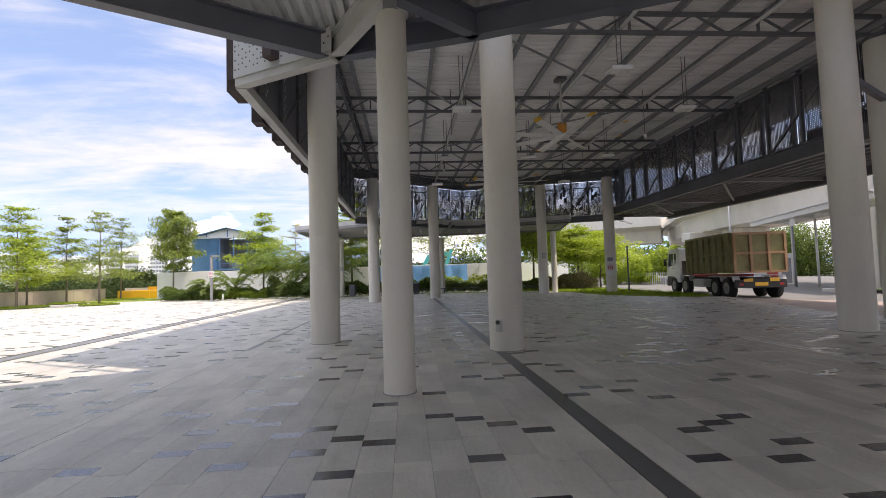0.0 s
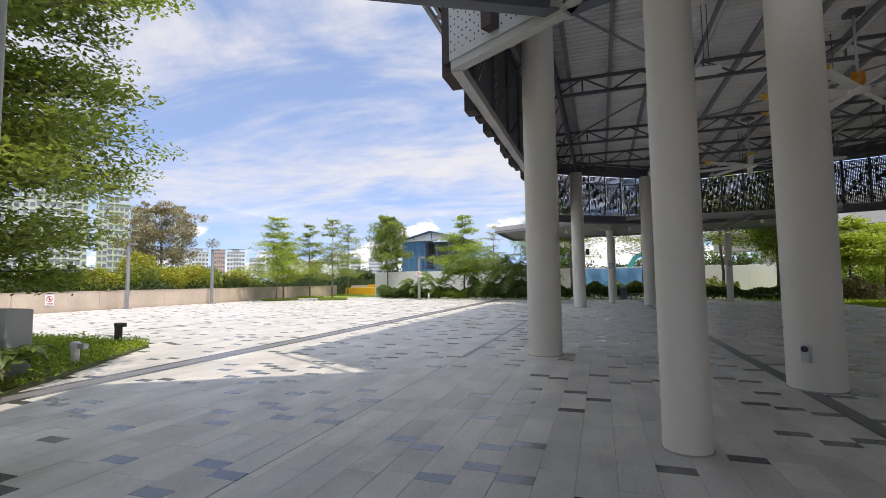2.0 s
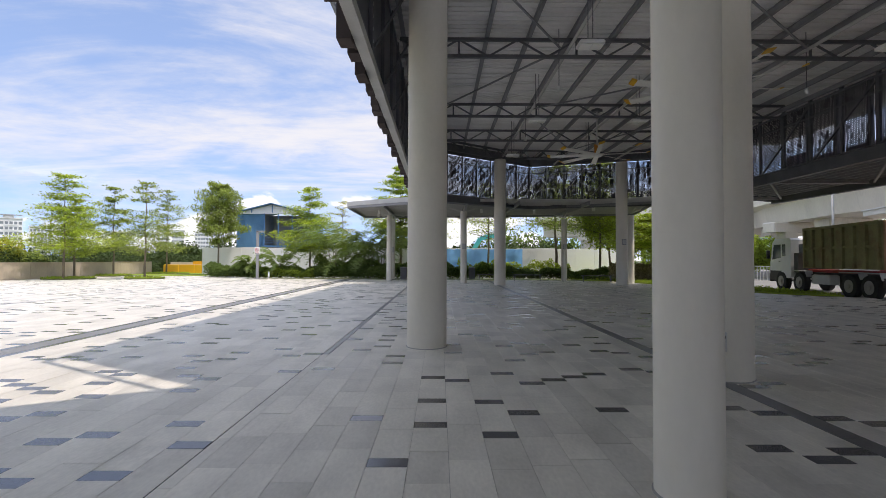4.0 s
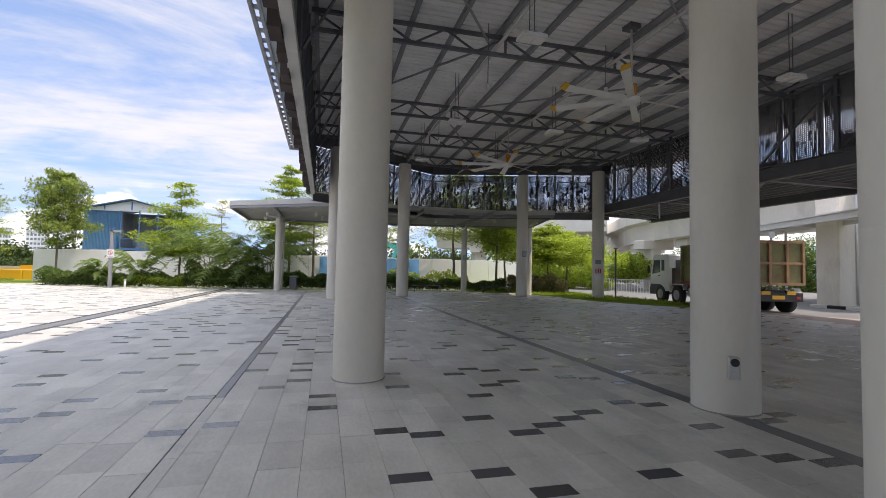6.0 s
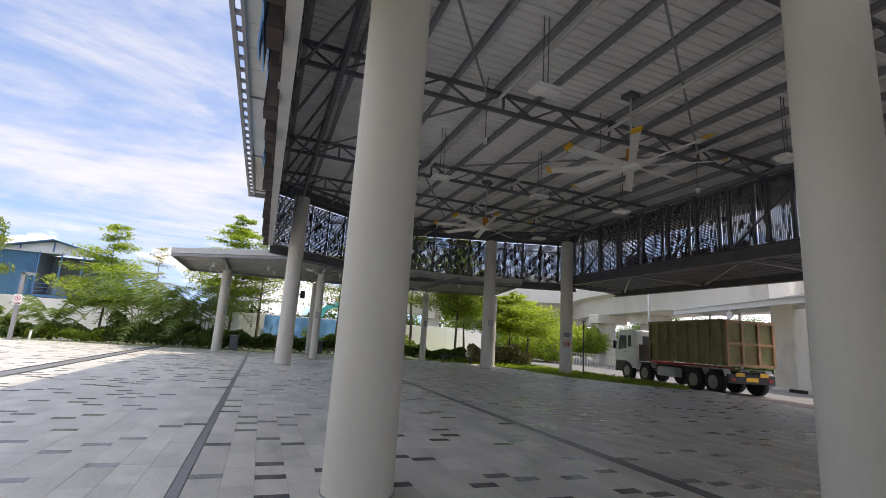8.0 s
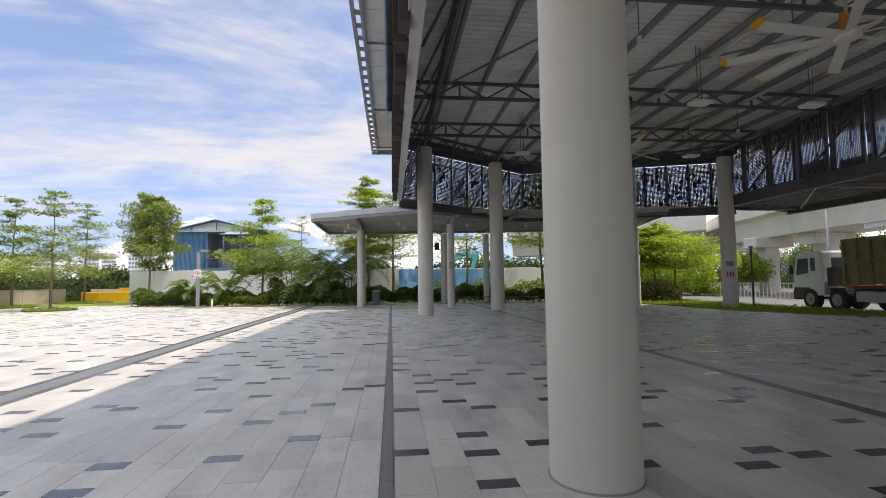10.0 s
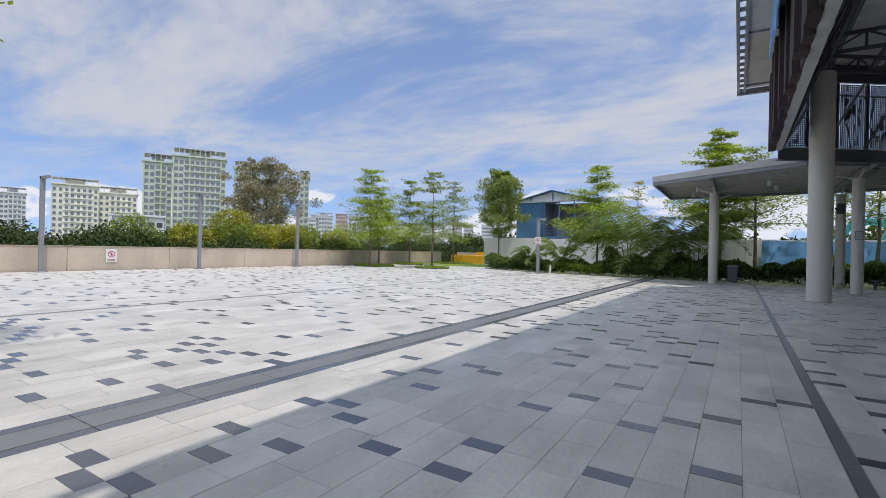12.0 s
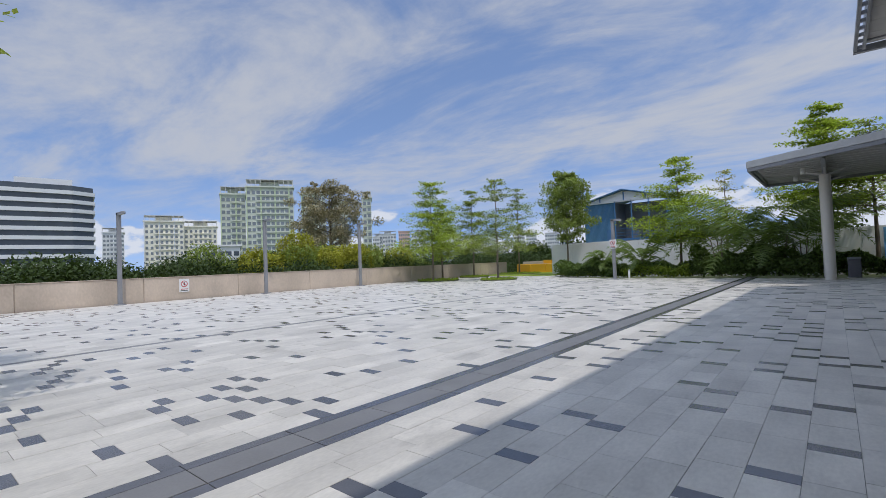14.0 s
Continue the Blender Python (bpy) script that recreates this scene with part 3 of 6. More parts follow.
for i in range(2):
    a, b = FA + fd * (i * 1.22) + fo * 0.12, FA + fd * (i * 1.22 + 1.205) + fo * 0.12
    pb = part("panel", Build().beam((a.x, a.y, 6.82), (b.x, b.y, 6.82), 0.03, 2.46), M_PERF_L, front)
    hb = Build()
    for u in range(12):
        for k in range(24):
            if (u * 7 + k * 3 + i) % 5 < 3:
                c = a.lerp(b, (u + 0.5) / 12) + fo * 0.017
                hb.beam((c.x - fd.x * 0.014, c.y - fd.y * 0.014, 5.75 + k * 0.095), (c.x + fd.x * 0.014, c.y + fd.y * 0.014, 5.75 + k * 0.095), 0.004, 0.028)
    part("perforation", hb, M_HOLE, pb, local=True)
    hb_ob = pb.children[0]
    hb_ob.location = tuple(-v for v in front.matrix_basis.translation)
for u in (1.0, 1.75):
    a = FA + fd * u + fo * 0.24
    part("fin", Build().beam((a.x, a.y, 6.95), (a.x + fd.x * 0.22, a.y + fd.y * 0.22, 6.95), 0.20, 2.5), M_FIN, front)
part("end_fin", Build().beam((FA.x - 0.20, FA.y + 0.06, 6.85), (FA.x + 0.05, FA.y - 0.04, 6.85), 0.16, 2.5), M_FIN, front)

# ---- low canopy over the start of the walk ----
# the unseen back and right reach is added to shade floor and columns
CAN = [(-1.46, 8.25), (-6.5, 5.45), (-5.4, 2.4), (-5.4, -5.0), (13.6, -5.0), (13.6, 1.9), (1.02, 7.4)]
deck = Build()
x = -6.49
while x < 13.5:
    for x0, x1, z0, z1 in ((x, x + 0.09, 5.97, 5.97), (x + 0.09, x + 0.12, 5.97, 6.03), (x + 0.12, x + 0.18, 6.03, 6.03), (x + 0.18, x + 0.21, 6.03, 5.97)):
        a, b = clip_range(CAN, x0 + 1e-4, 0), clip_range(CAN, x1 + 1e-4, 0)
        if a and b:
            deck.faces([(x0, a[0], z0), (x1, b[0], z1), (x1, b[1], z1), (x0, a[1], z0)], [(3, 2, 1, 0)])
    x += 0.21
deck.prism(CAN, 6.045, 6.08)
tagged(new("canopy_ceiling", deck.mesh("canopy_ceiling", M_CORR)), "white corrugated metal canopy deck seen from below", "ceiling", kind="structure")
frame_b = thing("canopy_frame", (0, 0, 5.5), "dark grey steel I-beams of the low canopy", "canopy frame", kind="structure")
for p, q in zip(CAN, CAN[1:] + CAN[:1]):
    part("edge_beam", Build().ibeam((*p, 5.5), (*q, 5.5), 0.22, 0.46, 0.03), M_SLATE, frame_b)
C2 = (-0.374, 6.318)
for p, q in ((C2, (-1.46, 8.25)), (C2, (1.02, 7.4)), (C2, (3.3, 3.6)), (C2, (-2.2, 3.2))):
    part("beam", Build().ibeam((*p, 5.5), (*q, 5.5), 0.20, 0.44, 0.028), M_SLATE if q != (-1.46, 8.25) else M_STEEL_L, frame_b)
for x in (3.3, 6.2, 9.6):
    r = clip_range(CAN, x + 0.001, 0)
    part("beam", Build().ibeam((x, r[0] + 0.1, 5.53), (x, r[1] - 0.15, 5.53), 0.18, 0.40, 0.025), M_SLATE, frame_b)
for y in (3.2, 0.0):
    r = clip_range(CAN, y + 0.001, 1)
    part("beam", Build().ibeam((r[0] + 0.15, y, 5.53), (r[1] - 0.15, y, 5.53), 0.18, 0.40, 0.025), M_SLATE, frame_b)
part("bracket", Build().box(C2[0] - 0.1, C2[1] - 0.1, 5.22, C2[0] + 0.1, C2[1] + 0.1, 5.52), M_STEEL_M, frame_b)

# unseen wall, added to hold back light from behind the start
wall_back = thing("wall_back", (4, -9.2, 0), "plain grey wall added out of view behind the covered way to block light", "wall", kind="structure")
part("wall_face", Build().soft(-5.5, -9.4, -0.012, 16.2, -9.15, 6.2, 0.02), M_PLINTH, wall_back)

# ---- rear canopy ----
RC = [(-8.5, 36.2), (-2.4, 32.45), (3.9, 36.2), (11.6, 32.6), (13.4, 40.4), (3.0, 42.6), (-8.5, 43.6)]
RC_HULL = [(-8.5, 36.2), (-2.4, 32.45), (11.6, 32.6), (13.4, 40.4), (3.0, 42.6), (-8.5, 43.6)]
rear = thing("rear_canopy", (0, 38, 5.0), "low grey metal canopy with joists behind the hall", "canopy", kind="structure")
part("deck", Build().prism(RC, 5.50, 5.60), M_STEEL_L, rear)
for p, q in zip(RC, RC[1:] + RC[:1]):
    part("fascia", Build().beam((*p, 5.47), (*q, 5.47), 0.16, 0.30), M_STEEL_L, rear)
    part("lower_edge", Build().beam((*p, 5.23), (*q, 5.23), 0.10, 0.16), M_STEEL_M, rear)
for i in range(15):
    yy = 33.2 + i * 0.68
    r = clip_range(RC_HULL, yy, 1)
    part("joist", Build().ibeam((r[0] + 0.2, yy, 5.30), (r[1] - 0.2, yy, 5.30), 0.09, 0.20, 0.015), M_STEEL_L, rear)
for x in (-5.8, -0.3, 3.0, 7.47):
    r = clip_range(RC_HULL, x + 0.001, 0)
    part("beam", Build().ibeam((x, r[0] + 0.2, 5.08), (x, r[1] - 0.2, 5.08), 0.16, 0.24, 0.02), M_STEEL_M, rear)
for x, y in ((-5.79, 38.2), (-0.41, 35.1), (7.47, 38.9), (-0.14, 41.0), (2.9, 41.0), (-5.86, 41.2), (11.2, 35.5)):
    for sx, sy in ((0.9, 0.5), (-0.9, 0.5), (0.0, -1.0)):
        part("strut", Build().beam((x, y, 4.82), (x + sx, y + sy, 5.15), 0.07, 0.07), M_STEEL_L, rear)
for x, y in ((-6.6, 38.5), (-3.4, 37.3), (-3.0, 39.6), (1.0, 37.4), (5.0, 38.0), (-7.0, 41.0), (8.8, 36.0)):
    d = thing("downlight", (x, y, 5.02), "small white canopy downlight", "downlight", "canopy downlights")
    part("can", Build().tube((x, y, 5.02), (x, y, 5.30), 0.09, n=14), M_WHITE, d)
    part("lens", Build().tube((x, y, 5.012), (x, y, 5.02), 0.07, n=14), M_LENS, d)

# ---- perforated screens ----
def perforated(w, h, pitch, seed):
    """Crossing strips leave square holes; some holes are closed in ragged upright runs."""
    rg = random.Random(seed)
    b = Build()
    nx, nz = int(w / pitch), int(h / pitch)
    t = pitch * 0.55
    for i in range(nx + 1):
        b.box(i * pitch, 0, 0, i * pitch + t, 0.006, h)
    for k in range(nz + 1):
        b.box(0, 0.006, k * pitch, w, 0.010, k * pitch + t)
    for _ in range(int(nx * nz * 0.08)):
        i, k = rg.randrange(nx), rg.randrange(nz)
        n = rg.choice((1, 2, 3, 5))
        b.box(i * pitch + t, 0.002, k * pitch, (i + rg.choice((1, 1, 1, 2))) * pitch, 0.008, min(h, (k + n) * pitch))
    return b.mesh("perforated_panel", M_PERF)


PW = 1.16
PANELS = [perforated(PW - 0.06, 2.42, 0.072, s) for s in range(5)]
PANELS_R = [perforated(1.42, 2.86, 0.072, s + 20) for s in range(4)]


def screen_run(owner, p, q, z, w, meshes, posts, height, seed):
    p, q = Vector((*p, z)), Vector((*q, z))
    d = (q - p).normalized()
    n = round((q - p).length / w)
    w = (q - p).length / n
    rg = random.Random(seed)
    turn = math.degrees(math.atan2(d.y, d.x))
    at = owner.matrix_basis.translation
    for i in range(n):
        a = p + d * (i * w + 0.03)
        o = part("perforated_panel", rg.choice(meshes), None, owner, local=True)
        o.matrix_basis = Matrix.Translation(-at) @ pose(a.x, a.y, a.z, 0, 0, turn)
        c = a - d * 0.05
        part("post", Build().beam((c.x + d.y * -0.06, c.y + d.x * 0.06, z - 0.05), (c.x + d.y * -0.06, c.y + d.x * 0.06, z + height), posts, posts * 1.5), M_STEEL, owner)
    part("top_rail", Build().beam((p.x, p.y, z + height - 0.04), (q.x, q.y, z + height - 0.04), 0.08, 0.08), M_STEEL, owner)
    part("mid_rail", Build().beam((p.x + d.y * 0.05, p.y - d.x * 0.05, z + height * 0.78), (q.x + d.y * 0.05, q.y - d.x * 0.05, z + height * 0.78), 0.05, 0.05), M_STEEL, owner)
    return n


rear_scr = thing("rear_screen", (4, 33, 5.45), "black perforated metal screen with ragged pattern", "screen", kind="structure")
PTS = ((-3.46, 30.45), (4.2, 35.7), (15.3, 32.0))
for k in (0, 1):
    screen_run(rear_scr, PTS[k], PTS[k + 1], 5.58, PW, PANELS, 0.07, 2.55, 30 + k)
    part("edge_beam", Build().ibeam((*PTS[k], 5.10), (*PTS[k + 1], 5.10), 0.24, 0.44, 0.03), M_STEEL, rear_scr)
    part("ledge", Build().beam((*PTS[k], 5.56), (*PTS[k + 1], 5.56), 0.30, 0.03), M_STEEL_L, rear_scr)
    part("fascia", Build().beam((*PTS[k], 8.42), (*PTS[k + 1], 8.42), 0.05, 0.60), M_STEEL, rear_scr)
    a, b = Vector((*PTS[k], 0)), Vector((*PTS[k + 1], 0))
    for i in range(6):
        p, q = a.lerp(b, i / 6), a.lerp(b, (i + 1) / 6)
        o = Vector((0.1, -0.25, 0)) if k == 0 else Vector((-0.1, -0.25, 0))
        p, q = p + o, q + o
        part("brace", Build().beam((p.x, p.y, 5.5), (q.x, q.y, 8.0), 0.06, 0.06), M_STEEL, rear_scr)

# ---- bridge on the road side ----
bridge = thing("footbridge", (17, 12, 5.2), "dark steel footbridge with perforated screen and joisted underside", "bridge", kind="structure")
part("edge_beam", Build().ibeam((13.95, -14, 5.29), (13.95, 31.5, 5.29), 0.27, 0.55, 0.036), M_STEEL, bridge)
part("outer_beam", Build().ibeam((18.8, -14, 5.12), (18.8, 32.4, 5.12), 0.27, 0.62, 0.036), M_STEEL, bridge)
part("deck", Build().prism([(13.95, -14), (18.9, -14), (18.9, 32.5), (17.6, 31.9), (13.95, 31.7)], 5.70, 5.84), M_STEEL, bridge)
for i in range(8):
    x = 14.55 + i * 0.56
    part("joist", Build().ibeam((x, -14, 5.46), (x, 31.5, 5.46), 0.105, 0.23, 0.017), M_STEEL_M, bridge)
for i in range(8):
    y = -11.0 + i * 6.1
    part("cross_beam", Build().ibeam((14.08, y, 5.31), (18.7, y, 5.31), 0.19, 0.17, 0.021), M_STEEL_M, bridge)
    part("brace", Build().beam((14.15, y + 0.3, 5.34), (18.6, y + 5.7, 5.34), 0.08, 0.08), M_STEEL_M, bridge)
bscr = thing("bridge_screen", (14.6, 12, 5.86), "tall black perforated screen along the footbridge", "screen", kind="structure")
screen_run(bscr, (14.75, -2.4), (14.75, 32.1), 5.90, 1.58, PANELS_R, 0.10, 2.9, 41)
for i in range(21):
    y = -2.1 + i * 1.59
    part("post", Build().beam((14.1, y, 5.84), (14.1, y, 8.72), 0.115, 0.115), M_STEEL, bscr)
    if i % 2 == 0 and i < 20:
        part("brace", Build().beam((14.15, y + 3.18, 5.9), (14.15, y, 8.4), 0.07, 0.07), M_STEEL, bscr)
part("rail", Build().beam((14.05, -2.4, 8.4), (14.05, 31.6, 8.4), 0.08, 0.08), M_STEEL, bscr)
part("rail", Build().beam((14.05, -2.4, 7.8), (14.05, 31.6, 7.8), 0.05, 0.05), M_STEEL, bscr)
rg = random.Random(8)
for i in range(14):
    if i not in (4, 9):
        part("poster", Build().box(18.5, 0.3 + i * 2.22, 6.15 + rg.choice((0, 0.3)), 18.53, 2.2 + i * 2.22, 7.3 + rg.choice((0, 0.4))), M_BILL, bscr, "mauve banner film behind the screen")
for p, q in (((14.0, 31.6), (17.6, 31.8)), ((17.6, 31.8), (18.8, 32.4))):
    part("end_beam", Build().ibeam((*p, 5.27), (*q, 5.27), 0.23, 0.5, 0.03), M_STEEL, bridge)
solid("bridge_roof", Build().box(15.62, -14, 8.80, 18.9, 32.2, 8.96), M_DECK, "grey metal roof over the footbridge", "roof")
part("tie_beam", Build().beam((10.0, 9.89, 6.1), (13.9, 12.1, 6.1), 0.14, 0.16), M_STEEL, bridge)

# ---- hanging things ----
def high_bay(x, y, z):
    h = thing("hanging_lamp", (x, y, z), "square grey high-bay lamp on two rods, switched off", "lamp", "high-bay lamps")
    part("body", Build().soft(-0.31, -0.21, 0.02, 0.31, 0.21, 0.11, 0.025), M_WHITE, h, local=True)
    for sx in (-0.145, 0.145):
        part("diffuser", Build().box(sx - 0.125, -0.17, 0.0, sx + 0.125, 0.17, 0.02), M_LENS, h, "pale frosted glass", local=True)
    part("driver_box", Build().box(-0.10, -0.08, 0.10, 0.10, 0.08, 0.19), M_STEEL_M, h, local=True)
    part("rod", Build().tube((-0.06, 0, 0.19), (-0.06, 0, 8.73 - z), 0.012, n=8), M_STEEL, h, local=True)
    part("rod", Build().tube((0.06, 0, 0.19), (0.06, 0, 8.73 - z), 0.012, n=8), M_STEEL, h, local=True)
    return h


for x, y in ((1.7, 14.7), (5.62, 11.75), (9.3, 14.7), (1.7, 21.05), (5.6, 21.1), (9.3, 21.0), (1.7, 27.1), (5.6, 27.3), (9.3, 27.0)):
    high_bay(x, y, 6.87)


def camera_pod(x, y, z):
    s = thing("hanging_sensor", (x, y, z), "small white cylindrical sensor on a thin rod", "sensor", "hanging sensors")
    part("pod", Build().lathe([(0.001, -0.09), (0.055, -0.085), (0.06, 0.06), (0.02, 0.09)], 16), M_WHITE, s, local=True)
    part("rod", Build().tube((0, 0, 0.08), (0, 0, 8.73 - z), 0.012, n=8), M_STEEL, s, local=True)


for x, y, z in ((1.63, 17.5, 6.85), (1.9, 24.6, 7.15), (9.4, 17.6, 6.85), (5.6, 17.7, 7.3), (9.5, 24.4, 7.2)):
    camera_pod(x, y, z)


def big_fan(x, y, z, spin):
    f = thing("ceiling_fan", (x, y, z), "large eight-bladed ceiling fan with yellow tips and orange motor", "fan", "large ceiling fans", turn=spin)
    part("hub", Build().lathe([(0.001, -0.10), (0.16, -0.10), (0.24, -0.05), (0.24, 0.03), (0.10, 0.06), (0.001, 0.06)], 24), M_ALU, f, local=True)
    part("motor", Build().lathe([(0.001, 0.05), (0.11, 0.06), (0.11, 0.38), (0.07, 0.42), (0.001, 0.42)], 16).box(-0.16, -0.03, 0.1, 0.16, 0.03, 0.48), M_ORANGE, f, "orange motor housing", local=True)
    part("down_rod", Build().tube((0, 0, 0.4), (0, 0, 8.7 - z), 0.035, n=12), M_STEEL_L, f, local=True)
    part("mount", Build().box(-0.18, -0.18, 8.60 - z, 0.18, 0.18, 8.73 - z), M_STEEL, f, local=True)
    for i in range(8):
        a = pose(0, 0, 0, 0, 0, i * 45)
        vs = [(0.2, -0.09, -0.03), (0.2, 0.10, 0.03), (2.16, 0.12, 0.035), (2.16, -0.11, -0.035)]
        vs += [(p[0], p[1], p[2] + 0.022) for p in vs]
        b = Build().faces([a @ Vector(p) for p in vs], [(3, 2, 1, 0), (4, 5, 6, 7), (0, 1, 5, 4), (1, 2, 6, 5), (2, 3, 7, 6), (3, 0, 4, 7)])
        blade = part("blade", b, M_ALU, f, local=True)
        ts = [(2.16, -0.12, -0.04), (2.16, 0.13, 0.03), (2.31, 0.15, 0.07), (2.31, -0.09, 0.02)]
        ts += [(p[0], p[1], p[2] + 0.03) for p in ts]
        part("tip", Build().faces([a @ Vector(p) for p in ts], [(3, 2, 1, 0), (4, 5, 6, 7), (0, 1, 5, 4), (1, 2, 6, 5), (2, 3, 7, 6), (3, 0, 4, 7)]), M_YEL, blade, "yellow blade tip", local=True)


big_fan(5.62, 16.45, 6.55, 5)
big_fan(5.4, 25.2, 6.55, 31)


# ---- plaza edge ----
wall = thing("wall_plaza", (-33.2, 20, 0), "weathered beige concrete parapet wall along the plaza", "wall", kind="structure")
for i in range(14):
    part("wall_panel", Build().soft(-33.45, -16 + i * 5.0 + 0.008, -0.32, -33.1, -16 + (i + 1) * 5.0 - 0.008, 1.24, 0.02), M_CONC, wall)
part("coping", Build().box(-33.48, -16, 1.24, -33.07, 54, 1.27), M_CONC, wall)
wall_b = thing("wall_end", (-30, 58, 0), "beige concrete parapet at the far end", "wall", kind="structure")
part("wall_panel", Build().soft(-33.4, 58, -0.3, -24.5, 58.3, 1.2, 0.02), M_CONC, wall_b)


def lamp_post(x, y, h, arm, label):
    p = thing("street_lamp", (x, y, 0), label, "street lamp", "plaza lamp posts")
    part("base_plate", Build().soft(-0.27, -0.2, 0, 0.27, 0.2, 0.05, 0.015), M_STEEL_M, p, local=True)
    part("pole", Build().soft(-0.09, -0.09, 0.05, 0.09, 0.09, h, 0.015), M_STEEL_M, p, local=True)
    part("arm", Build().soft(-0.1, -0.09, h - 0.12, arm, 0.09, h, 0.01), M_STEEL_M, p, local=True)
    part("lamp_glass", Build().box(0.25, -0.07, h - 0.13, arm - 0.05, 0.07, h - 0.118), M_LENS, p, local=True)


for x, y in ((-32.6, 17.8), (-32.4, 25.4), (-32.1, 32.6), (-32.6, 10.2)):
    lamp_post(x, y, 4.55, 0.75, "square grey steel plaza lamp post with a short flat arm")
lamp_post(-16.35, 40.1, 3.8, -0.55 + 1.1, "slim grey plaza lamp post in front of the hedge")


post = thing("bollard", (-15.6, 40.5, 0), "short white capped bollard before the hedge", "bollard")
part("post", Build().tube((0, 0, 0), (0, 0, 0.52), 0.06, n=14), M_WHITE, post, local=True)
part("cap", Build().lathe([(0.075, 0.50), (0.075, 0.55), (0.05, 0.58), (0.001, 0.58)], 14), M_STEEL_L, post, local=True)


def ban_sign(x, y, z, w, turn, label):
    s = thing("sign", (x, y, z), label, "sign", turn=turn)
    part("plate", Build().box(-w / 2, -0.012, 0, w / 2, 0, w * 1.35), M_WHITE, s, local=True)
    n, r, c = 24, w * 0.34, w * 0.84
    ring = [(rr * math.cos(2 * math.pi * i / n), -0.016, c + rr * math.sin(2 * math.pi * i / n)) for rr in (r, r * 0.78) for i in range(n)]
    part("ban_ring", Build().faces(ring, [(i, (i + 1) % n, n + (i + 1) % n, n + i) for i in range(n)]).beam((-r * 0.62, -0.016, c + r * 0.62), (r * 0.62, -0.016, c - r * 0.62), 0.006, w * 0.07), M_SIGNRED, s, local=True)
    part("figure", Build().box(-w * 0.06, -0.015, c - w * 0.16, w * 0.07, -0.013, c + w * 0.15), M_BLACK, s, local=True)
    for k in range(2):
        part("text_bar", Build().box(-w * 0.36, -0.015, w * (0.10 + 0.15 * k), w * 0.36, -0.013, w * (0.17 + 0.15 * k)), M_SIGNRED if k else M_BLACK, s, local=True)


ban_sign(-33.08, 20.95, 0.42, 0.52, 90, "white prohibition sign with a red ring on the parapet")
ban_sign(-16.35, 39.98, 1.95, 0.42, 0, "white prohibition sign with a red ring on the lamp post")

# planter corner near the start
PLANT = [(-9.25, 5.6), (-10.3, 7.4), (-11.25, 8.9), (-12.2, 10.5), (-12.8, 11.0), (-14.0, 11.15), (-18.5, 11.3), (-18.5, 1.0), (-8.6, 1.0), (-8.6, 4.2)]
planter = tagged(new("planter_bed", Build().prism(PLANT, -0.02, 0.06).mesh("planter_bed", M_SOIL)), "low planting bed of ground cover at the plaza corner", "planter", kind="structure")
solid("concrete_plinth", Build().soft(-13.4, 6.45, 0, -10.45, 6.85, 1.22, 0.02), M_PLINTH, "smooth grey concrete plinth wall in the planting bed", "plinth", kind="")
bl = thing("bollard_light", (-13.6, 10.75, 0.06), "black bollard spotlight in the planting bed", "bollard light")
part("post", Build().soft(-0.10, -0.06, 0, 0.07, 0.06, 0.43, 0.01), M_BLACK, bl, local=True)
part("head", Build().soft(-0.10, -0.08, 0.42, 0.20, 0.08, 0.53, 0.015), M_BLACK, bl, local=True)
vp = thing("vent_pipe", (-10.9, 7.85, 0.06), "short white capped vent pipe in the planting bed", "pipe")
part("pipe", Build().tube((0, 0, 0), (0, 0, 0.36), 0.075, n=16), M_WHITE, vp, local=True)
part("cap", Build().lathe([(0.095, 0.34), (0.095, 0.42), (0.07, 0.45), (0.001, 0.45)], 16), M_WHITE, vp, local=True)
part("side_lamp", Build().soft(0.12, -0.05, 0.32, 0.30, 0.05, 0.42, 0.01), M_STEEL_L, vp, local=True)


def inside(poly, x, y):
    c = False
    for (x0, y0), (x1, y1) in zip(poly, poly[1:] + poly[:1]):
        if (y0 > y) != (y1 > y) and x < (x1 - x0) * (y - y0) / (y1 - y0) + x0:
            c = not c
    return c


def scatter(poly, n, rng):
    xs, ys = [p[0] for p in poly], [p[1] for p in poly]
    out = []
    while len(out) < n:
        x, y = rng.uniform(min(xs), max(xs)), rng.uniform(min(ys), max(ys))
        if inside(poly, x, y):
            out.append((x, y))
    return np.array(out)


def cover(name, poly, n, h, size, material, label, seed, base=0.03, flat=0.6):
    rng = np.random.default_rng(seed)
    xy = scatter(poly, n, rng)
    z = base + np.abs(rng.normal(0, h * 0.5, n))
    return tagged(new(name, quads(name, np.column_stack([xy, z]), size, rng, material, flat)), label, "plants", kind="stuff")


cover("ground_cover", [(-9.3, 5.7), (-10.3, 7.4), (-11.25, 8.9), (-12.2, 10.5), (-12.8, 11.0), (-14.0, 11.15), (-18.4, 11.2), (-18.4, 7.0), (-13.0, 5.0)], 16000, 0.16, 0.085, M_GRASS, "bright green low ground cover plants", 3, 0.05, 0.8)
cover("lawn_blades", GRASS[:2] + [(15.98, 46.0), (11.1, 46.0)] + GRASS[4:], 20000, 0.13, 0.11, M_GRASS, "short bright lawn grass", 4, 0.03, 1.0)

